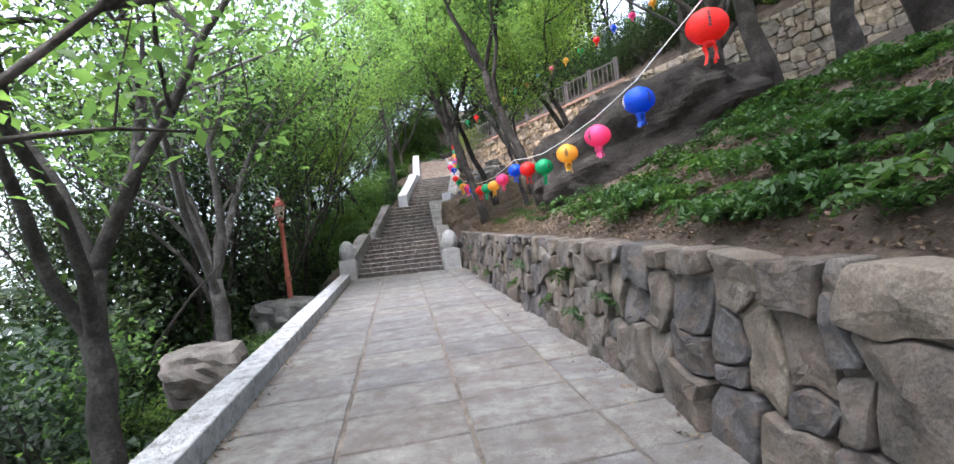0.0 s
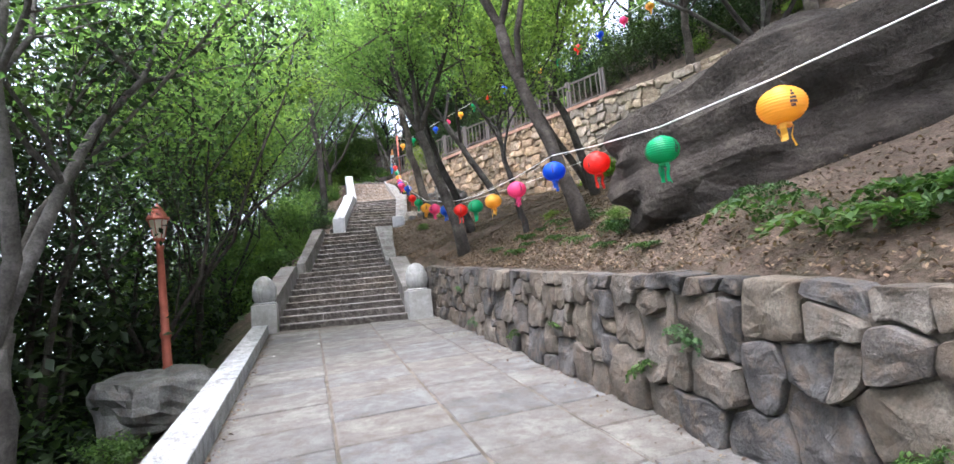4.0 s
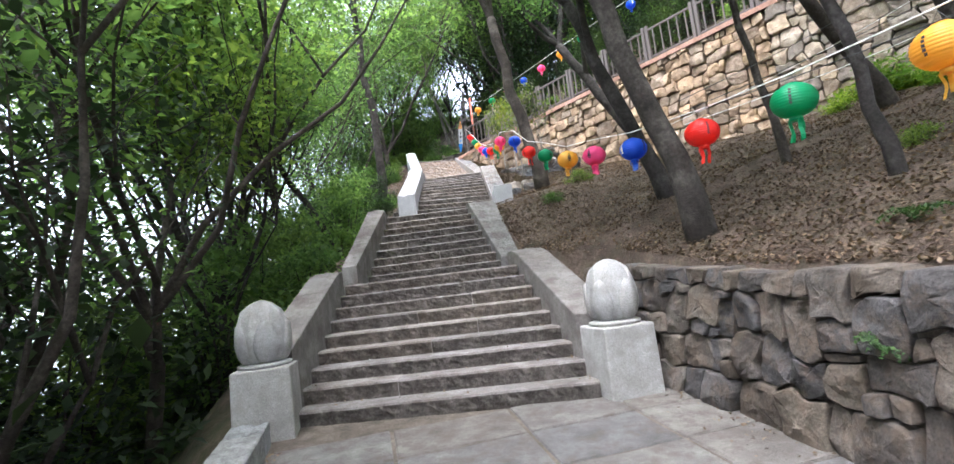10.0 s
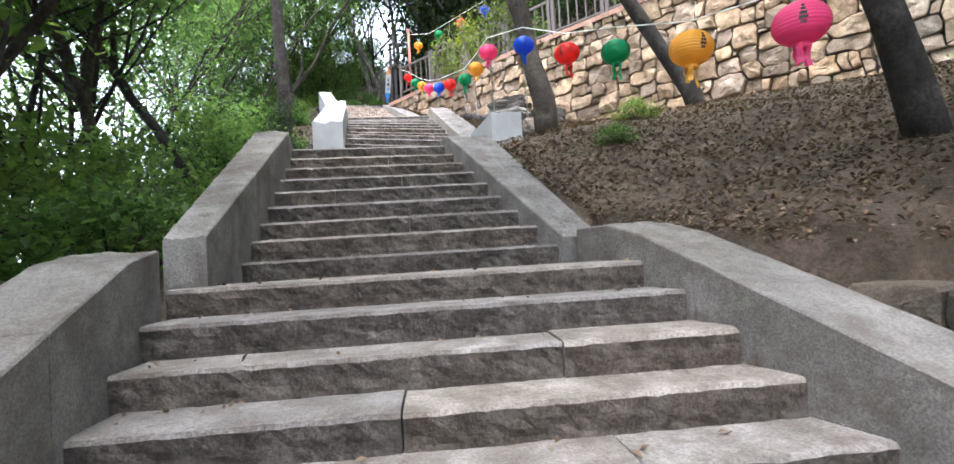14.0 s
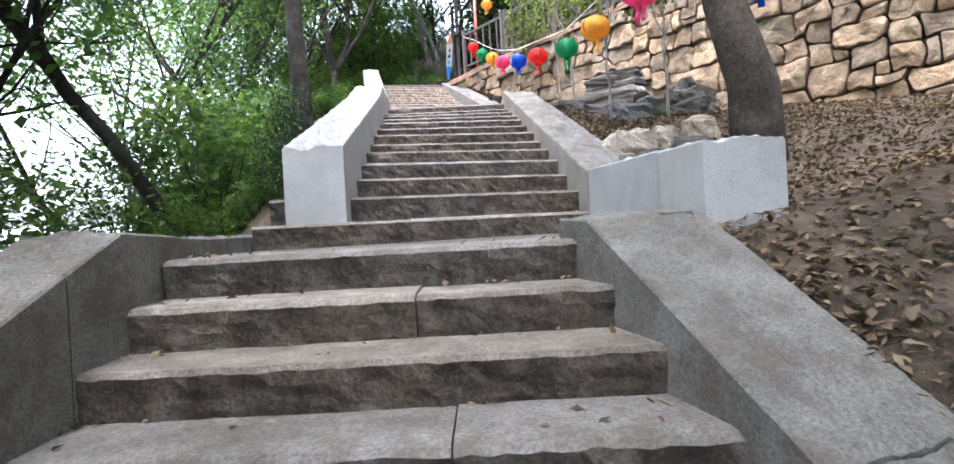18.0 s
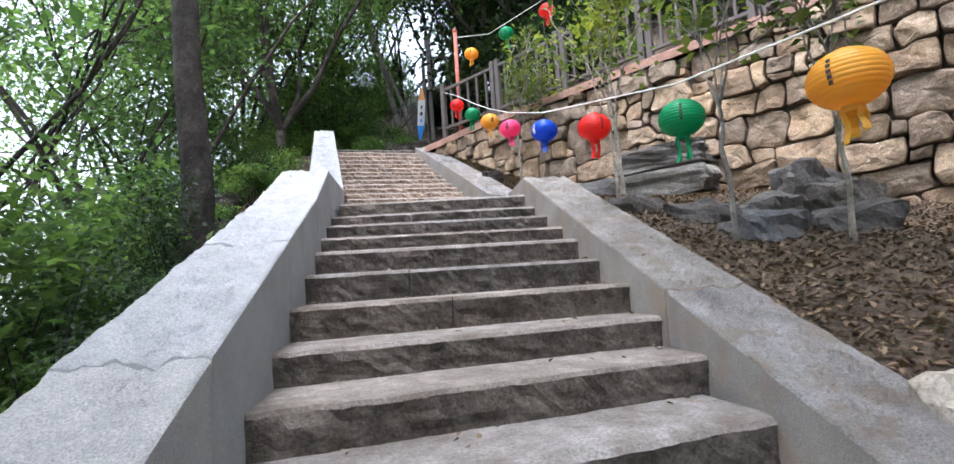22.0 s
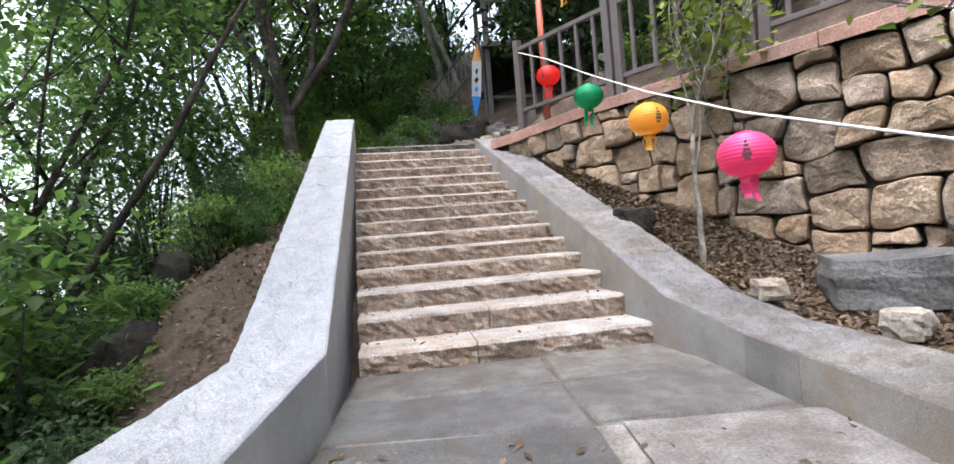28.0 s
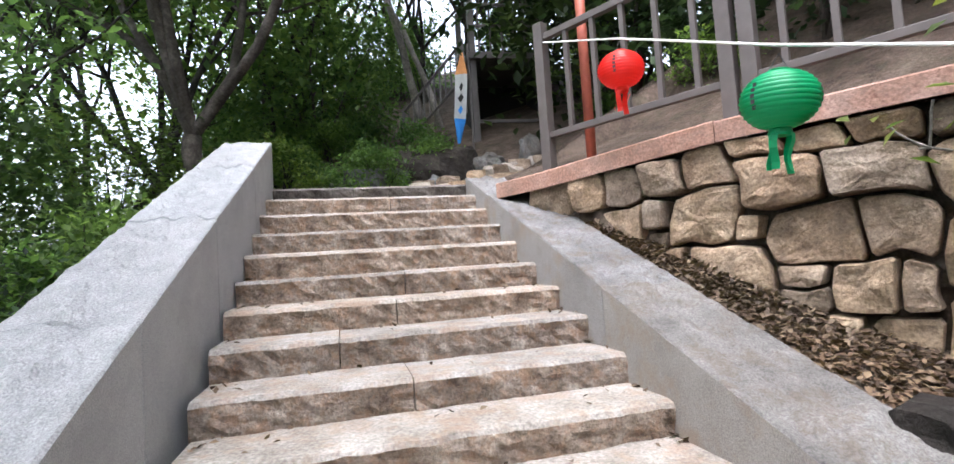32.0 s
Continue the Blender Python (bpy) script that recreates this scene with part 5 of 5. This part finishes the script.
# woods: a few kinds, repeated
kinds = []
for k, (h, r, lf, m, sz) in enumerate(((11, 0.16, 7500, M_LEAF, 0.18), (10, 0.14, 7500, M_LEAF, 0.17), (9, 0.16, 8500, M_LEAF_DARK, 0.17), (12, 0.18, 7500, M_LEAF, 0.18))):
    at = ((-11.5, 20.5), (-11.5, 4.0), (-9.6, 15.0), (-10.6, 26.5))[k]
    kinds.append(tree("tree", ("broad-leaved woodland tree with dense green crown", "light green woodland tree with layered foliage", "dark glossy evergreen tree in the woods", "tall woodland tree with airy crown")[k], ground_at(*at), h, r, 0.22, 5, 0.6, (0, 0), lf, sz, M_BARK, m, 60 + k, 0, 1.1, "tree", 3, 7, "woodland trees"))
# Those at y < 4 and (7.4, 6.6): unseen, added to shade the walk.
spots = [(2.8, 38.4, 2), (4.4, 35.4, 2), (5.8, 32.8, 0), (7.2, 30.2, 2), (2.0, 41.4, 0), (5.4, 3.0, 0), (7.4, 6.6, 1), (3.9, 1.2, 1), (-5.6, 1.0, 0), (3.6, -3.5, 3), (-4.8, -4.5, 1), (-8.5, 44, 3), (-4.5, 47, 0), (-1.8, 51, 3), (1.5, 48.5, 1), (4.5, 46, 0), (3.2, 43.0, 1), (6.4, 41.0, 3), (5.0, 37.4, 0), (7.2, 34.5, 1), (8.8, 31.6, 2), (10.6, 28.8, 0), (9.2, 37.5, 3), (13.5, 30.0, 0), (7.6, 4.5, 3), (11.5, 8.5, 1), (6.6, 12.6, 1), (8.6, 16.2, 0), (7.0, 8.8, 3), (9.6, 20.6, 1), (4.6, 39.8, 2), (6.4, 36.0, 2), (8.0, 33.2, 2), (9.6, 30.4, 1), (11.4, 27.4, 2), (12.6, 24.6, 0), (14.2, 21.2, 2), (-4.8, 43.5, 1), (-7.6, 48.5, 1), (-12, 44, 0), (6, -5, 1), (-3, -14, 3), (-3.8, 51.0, 1), (-6.6, 42.4, 1), (-9.4, 40.6, 0), (1.7, 44.9, 2), (3.4, 40.4, 2), (2.8, 46.5, 2), (0.6, 47.6, 1), (-0.8, 48.8, 1)]
spot_rng = random.Random(5)
for x, y, k in spots:
    s = spot_rng.uniform(0.85, 1.2)
    c = copy_thing(kinds[k], pose(x, y, land(x, y) - 0.15, 0, 0, spot_rng.uniform(0, 360)) @ Matrix.Diagonal((s, s, s, 1)))


# ---- shrubs, ferns and herbs ----
def shrub(name, label, at, width, height, leaves, size, leaf, seed, stems=6, category="shrub", group="shrubs", lumps=26, core=0.35, droop=0.3, long=1.7):
    rng = random.Random(seed)
    e = base(name, at, label, category, group)
    verts, faces = [], []
    for k in range(stems):
        a, r = rng.uniform(0, 6.28), rng.uniform(0.2, 0.8) * width
        end = Vector((math.cos(a) * r, math.sin(a) * r, height * rng.uniform(0.55, 0.95)))
        mid = end * 0.5 + Vector((rng.uniform(-0.1, 0.1), rng.uniform(-0.1, 0.1), 0.1 * height))
        tube(verts, faces, [Vector((0, 0, -0.15)), mid, end], [0.02 + 0.008 * height, 0.015, 0.006], 5, False)
        if stems > 8 or k == stems - 1:
            put("stem", mesh_of("stem", verts, faces), M_BARK, e)
            verts, faces = [], []
    g = np.random.default_rng(seed)
    c = []
    for k in range(lumps):
        a, r, h = rng.uniform(0, 6.28), math.sqrt(rng.random()) * width, rng.uniform(0.15, 1.0)
        r *= math.sqrt(max(0.15, 1.15 - h * h))
        c.append((math.cos(a) * r, math.sin(a) * r, h * height))
    c = np.array(c)
    pts = c[g.integers(0, lumps, leaves)] + g.normal(0, core, (leaves, 3)) * np.array([width * 0.55, width * 0.55, height * 0.32])
    pts[:, 2] = np.abs(pts[:, 2]) + 0.02
    put("foliage", leaf_mesh("foliage", pts, size, seed, droop, long), leaf, e)
    return e


def fern(at, seed, label, leaf, fronds=11, reach=0.38):
    rng = random.Random(seed)
    e = base("fern", at, label, "fern", "ferns on the slope")
    c = []
    for k in range(fronds):
        a = 6.283 * k / fronds + rng.uniform(-0.2, 0.2)
        n = 12
        for i in range(n):
            f = (i + 1) / n
            r, z = reach * f, reach * (1.5 * f - 1.35 * f * f) + 0.02
            w = 0.3 * reach * (1 - f) * (0.6 + f)
            for sd in (-1, 0, 1):
                c.append((r * math.cos(a) - sd * w * math.sin(a), r * math.sin(a) + sd * w * math.cos(a), z - 0.02 * abs(sd)))
    put("foliage", leaf_mesh("foliage", np.array(c), 0.075, seed, 0.2, 1.9), leaf, e)
    return e


green_bush = shrub("shrub", "dense light green shrub beneath the trees", ground_at(-7.4, 14.0), 1.3, 2.3, 2100, 0.135, M_LEAF, 301)
dark_bush = shrub("shrub", "dense dark evergreen shrub beneath the trees", ground_at(-7.2, 17.5), 1.3, 2.6, 2100, 0.14, M_LEAF_DARK, 302)
low_bush = shrub("shrub", "low leafy green undergrowth", ground_at(-5.2, 22.4), 0.8, 1.0, 1700, 0.10, M_LEAF, 303, lumps=16)
fresh_bush = shrub("shrub", "low yellow-green shrub in the open light", ground_at(6.6, 21.4), 0.75, 0.7, 1500, 0.095, M_LEAF_FRESH, 304, lumps=16)
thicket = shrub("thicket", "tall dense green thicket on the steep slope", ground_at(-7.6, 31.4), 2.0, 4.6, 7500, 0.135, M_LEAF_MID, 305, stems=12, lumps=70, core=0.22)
grow = random.Random(12)


def repeat(ob, x, y, s, sink=0.12):
    copy_thing(ob, pose(x, y, land(x, y) - sink, 0, 0, grow.uniform(0, 360)) @ Matrix.Diagonal((s, s, s * grow.uniform(0.85, 1.2), 1)))


# downhill side of the walkway
for i in range(26):
    y = -7 + 1.0 * i
    for d in (4.4, 5.8) if 8 < y < 17 else (3.3, 4.9):
        if grow.random() < (0.85 if 6 < y < 16 else 0.5):
            repeat((green_bush, dark_bush)[grow.random() < (0.75 if 6 < y < 16 else 0.1)], left_edge(y) - d - grow.uniform(-0.6, 0.8), y + grow.uniform(-0.5, 0.5), grow.uniform(0.8, 1.25))
for i in range(14):
    y = -4 + 1.55 * i
    repeat(low_bush, left_edge(y) - grow.uniform(1.6, 2.4), y, grow.uniform(0.6, 1.0))
for i in range(18):
    repeat((green_bush, dark_bush)[i % 2], -10.5 - 1.9 * (i % 3) - grow.uniform(0, 1), 0.5 + 1.15 * i, grow.uniform(1.5, 2.1))
for x, y, k in ((-8.0, 9.4, 1.6), (-8.8, 11.2, 2.0), (-8.2, 13.4, 1.8), (-9.4, 14.0, 2.3), (-8.6, 16.2, 2.0), (-9.2, 18.2, 2.2), (-8.0, 19.4, 1.6), (-10.4, 12.0, 2.4), (-10.6, 16.4, 2.4), (-7.4, 17.8, 1.2)):
    repeat(dark_bush, x, y, k, 0.3)
# downhill side of the stairs
for i in range(22):
    y = 18.6 + 0.85 * i
    for d in (2.6, 4.4, 6.2):
        if grow.random() < 0.6:
            repeat((green_bush, dark_bush)[grow.random() < (0.2 if y < 29 else 0.5)], left_edge(y) - d - grow.uniform(-0.4, 0.6), y + grow.uniform(-0.4, 0.4), grow.uniform(0.7, 1.15))
for x, y, k in ((-6.0, 30.4, 0.6), (-6.4, 31.8, 0.7), (-6.3, 33.2, 0.7), (-6.1, 34.8, 0.6), (-5.7, 29.0, 0.6), (-6.9, 36.4, 0.8)):
    repeat(dark_bush if k > 0.65 else green_bush, x, y, k)
for x, y, k in ((-7.1, 33.4, 0.7), (-7.2, 35.6, 0.8), (-6.7, 37.4, 0.8), (-6.4, 40.0, 0.9), (-8.6, 38.9, 0.9), (-9.2, 29.4, 1.2), (-8.2, 26.6, 1.0), (-8.6, 24.4, 1.1), (-8.0, 21.6, 1.0), (-9.4, 22.6, 1.2), (-8.6, 19.4, 1.0)):
    repeat(thicket, x, y, k, 0.3)
for i in range(30):
    y = 28.6 + 0.29 * i
    repeat((low_bush, dark_bush, low_bush)[i % 3], left_edge(y) - grow.uniform(0.75, 2.2), y, grow.uniform(0.25, 0.42) if i % 3 == 1 else grow.uniform(0.45, 0.8))
# behind the railing and above the stair head
for x, y, k in ((2.6, 41.0, 2.0), (3.9, 38.4, 2.0), (1.9, 44.2, 2.0), (5.2, 36.4, 2.0), (6.6, 34.0, 1.9), (8.0, 31.6, 1.9), (3.6, 43.2, 2.3)):
    repeat(dark_bush, x, y, k, 0.3)
for i in range(24):
    p = Vector((0.5, 36.3, 0)) + way * (0.2 + 1.05 * i)
    for d in (0.75, 1.7, 3.0):
        q = p + Vector((0.848, 0.53, 0)) * (d + grow.uniform(-0.3, 0.5))
        repeat((low_bush, dark_bush, dark_bush, green_bush)[grow.randint(1, 3) if d > 2 else grow.choice((0, 1, 1))], q.x, q.y, grow.uniform(0.7, 1.2) if d > 2 else grow.uniform(0.5, 0.8))
for i in range(28):
    x, y = grow.uniform(-8, 5), grow.uniform(42.5, 52)
    if not (-1.2 < x < 2.6 and y < 46):
        repeat(green_bush, x, y, grow.uniform(0.8, 1.4))
for i in range(30):
    x, y = grow.uniform(-6.5, 3), grow.uniform(40.2, 43.6)
    if not -1.2 < x < 1.6:
        repeat(low_bush, x, y, grow.uniform(0.5, 0.9))
# bright growth before the block wall
for i in range(15):
    y = 17.5 + 0.36 * i + grow.uniform(-0.2, 0.2)
    x = high_wall_x(y) - grow.uniform(0.4, 2.4)
    repeat(fresh_bush, x, y, grow.uniform(0.35, 0.75))
for x, y, s in ((3.4, 12.4, 0.35), (2.2, 12.4, 0.3), (2.8, 17.5, 0.3), (5.6, 18.6, 0.5), (0.6, 23.0, 0.35), (-0.2, 22.2, 0.3)):
    repeat(low_bush, x, y, s)

fern_a = fern(ground_at(2.0, 6.2, 0.02), 1, "bright green fern clump on the slope", M_HERB)
fern_b = fern(ground_at(2.6, 5.1, 0.02), 2, "broad green fern clump on the slope", M_HERB, 9, 0.5)
for i in range(120):
    x, y = grow.uniform(1.55, 4.6), grow.uniform(2.2, 9.0)
    if x < right_edge(y) + 0.15 or (x > 2.3 and 7.4 < y):
        continue
    repeat((fern_a, fern_b)[i % 2], x, y, grow.uniform(0.6, 1.15), 0.03)
for i in range(26):
    y = grow.uniform(9.2, 16)
    repeat((fern_a, fern_b)[i % 2], right_edge(y) + grow.uniform(0.3, 2.6), y, grow.uniform(0.4, 0.8), 0.03)
# ferns rooted in the joints of the rubble wall
for y, h, s in ((6.3, 0.72, 0.55), (8.6, 0.70, 0.5), (9.2, 0.35, 0.5), (7.0, 0.35, 0.5), (6.0, 0.28, 0.55), (12.2, 0.25, 0.45), (10.9, 0.5, 0.4), (15.2, 0.75, 0.35), (14.3, 0.2, 0.45), (5.0, 0.6, 0.5)):
    copy_thing(fern_a, pose(wall_x(y) - 0.06, y, floor_z(y) + h, 20, -25, grow.uniform(0, 360)) @ Matrix.Diagonal((s, s, s, 1)))

# ---- saplings planted along the wall ----
SAPLINGS = [(0.29, 28.1, 2.6, 0.022), (0.9, 27.65, 2.6, 0.022), (-0.05, 29.3, 2.2, 0.02), (0.47, 30.2, 2.6, 0.03), (-0.02, 32.7, 2.5, 0.025), (0.6, 33.2, 2.4, 0.022)]
for k, (x, y, h, r) in enumerate(SAPLINGS):
    tree("sapling", "thin pale-stemmed sapling with sparse glossy leaves", ground_at(x, y, 0.05), h, r, 0.45, 4, 0.45, (grow.uniform(-0.08, 0.08), 0), 330, 0.11, M_BARK_PALE, M_SAPLING, 400 + k, grow.uniform(0, 360), 0.30, "sapling", 3, 7, "saplings")

# ---- fallen leaves ----
rng = np.random.default_rng(8)
spots = []
for _ in range(100000):
    y = rng.uniform(10.5, 36)
    x = right_edge(y) + 0.02 + min(high_wall_x(y) - right_edge(y), 7.5) * rng.uniform(0, 1) ** 1.3
    if x < high_wall_x(y) - 0.1:
        spots.append((x, y, land(x, y) + rng.uniform(0.005, 0.03)))
for _ in range(9000):
    y = rng.uniform(1, 10.5)
    x = right_edge(y) + 0.02 + abs(rng.normal(0, 1.2))
    spots.append((x, y, land(x, y) + rng.uniform(0.005, 0.03)))
litter = put("fallen_leaves", leaf_mesh("fallen_leaves", np.array(spots), 0.048, 5, 0.0, 1.8), M_DRY)
tagged(litter, "dry brown leaves scattered over the bank", "leaves", kind="stuff")
spots = []
for _ in range(1500):
    y = rng.uniform(-2, 17.3)
    x = curb_x(y) + 0.02 + abs(rng.normal(0, 0.07)) if rng.random() < 0.55 else wall_x(y) - 0.03 - abs(rng.normal(0, 0.22))
    spots.append((x, y, floor_z(y) + 0.006))
litter = put("fallen_leaves", leaf_mesh("fallen_leaves", np.array(spots), 0.045, 6, 0.0, 1.8), M_DRY)
tagged(litter, "dry leaf scraps along the walkway edges", "leaves", kind="stuff")


spots = []
for _ in range(7000):
    y = rng.uniform(29, 37)
    x = left_edge(y) - rng.uniform(0.05, 2.6)
    spots.append((x, y, land(x, y) + rng.uniform(0.005, 0.03)))
litter = put("fallen_leaves", leaf_mesh("fallen_leaves", np.array(spots), 0.05, 9, 0.0, 1.8), M_DRY)
tagged(litter, "dry brown leaves on the slope below the parapet", "leaves", kind="stuff")
spots = []
for le, ri, deep in TREADS:
    back = Vector((le.y - ri.y, ri.x - le.x, 0)).normalized()
    for _ in range(34):
        f = rng.beta(0.35, 0.35)
        q = le.lerp(ri, 0.02 + 0.96 * f) + back * deep * (1 - 0.75 * rng.uniform(0, 1) ** 2.2)
        spots.append((q.x, q.y, q.z + 0.008))
litter = put("fallen_leaves", leaf_mesh("fallen_leaves", np.array(spots), 0.042, 7, 0.0, 1.7), M_DRY)
tagged(litter, "dry leaf scraps gathered on the stair treads", "leaves", kind="stuff")


# ---- thin wires and strings round the bank trees ----
for k, (a, b, sag) in enumerate((((0.5, 18.05, 3.0), (6.8, 18.6, 5.4), 0.15), ((0.52, 18.1, 2.85), (6.9, 17.6, 4.9), 0.2), ((0.5, 18.1, 3.15), (6.4, 20.6, 5.9), 0.1), ((0.95, 20.0, 3.3), (6.6, 19.4, 5.5), 0.15), ((1.75, 13.15, 2.7), (0.45, 18.05, 2.95), 0.12))):
    a, b = Vector(a), Vector(b)
    vv, ff = [], []
    tube(vv, ff, [a.lerp(b, i / 10) - Vector((0, 0, sag * math.sin(math.pi * i / 10))) for i in range(11)], [0.005] * 11, 5)
    tagged(put("wire", mesh_of("wire", vv, ff, True), M_ROPE if k % 2 else M_WIRE), "thin sagging cord tied between bank trees", "wire", "cords on the bank")
# ---- scraps of paper ----
M_SCRAP = plain("scrap_paper", (0.7, 0.68, 0.64), 0.8)
for k, (x, y, z) in enumerate(((-3.55, 14.3, floor_z(14.3) + 0.006), (-3.35, 16.3, floor_z(16.3) + 0.006), (-3.55, 18.75, 0.50), (-2.3, 19.6, 1.0), (-2.9, 15.1, floor_z(15.1) + 0.006))):
    r = random.Random(k)
    vv = [(x + 0.03 * math.cos(w) * r.uniform(0.6, 1.2), y + 0.022 * math.sin(w) * r.uniform(0.6, 1.2), z + h + r.uniform(0, 0.006)) for h in (0, 0.003) for w in (0, 1.2, 2.4, 3.7, 5.0)]
    ff = [(5, 6, 7, 8, 9), (4, 3, 2, 1, 0)] + [(i, (i + 1) % 5, 5 + (i + 1) % 5, 5 + i) for i in range(5)]
    tagged(put("paper_scrap", mesh_of("paper_scrap", vv, ff), M_SCRAP), "small crumpled white paper scrap on stone", "litter", "paper scraps")

# ---- glowing sheet standing in for hazy distance below the slope ----
M_HAZE_GLOW, hn, hl, hb = shader("haze")
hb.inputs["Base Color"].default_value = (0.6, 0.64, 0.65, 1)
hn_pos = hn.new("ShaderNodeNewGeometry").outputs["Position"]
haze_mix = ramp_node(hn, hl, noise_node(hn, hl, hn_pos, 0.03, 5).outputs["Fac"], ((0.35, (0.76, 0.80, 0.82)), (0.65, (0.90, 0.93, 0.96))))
# Haze brightness is put into the emission; no lamp is there.
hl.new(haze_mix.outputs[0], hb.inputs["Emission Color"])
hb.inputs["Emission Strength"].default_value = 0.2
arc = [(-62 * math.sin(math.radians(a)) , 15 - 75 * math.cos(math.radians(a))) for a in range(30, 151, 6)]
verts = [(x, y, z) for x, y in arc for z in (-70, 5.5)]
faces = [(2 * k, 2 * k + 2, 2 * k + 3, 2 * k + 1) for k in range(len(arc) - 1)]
tagged(put("backdrop", mesh_of("backdrop", verts, faces, True), M_HAZE_GLOW), "glowing backdrop sheet painted as pale haze beyond the wooded slope", "backdrop", kind="structure")
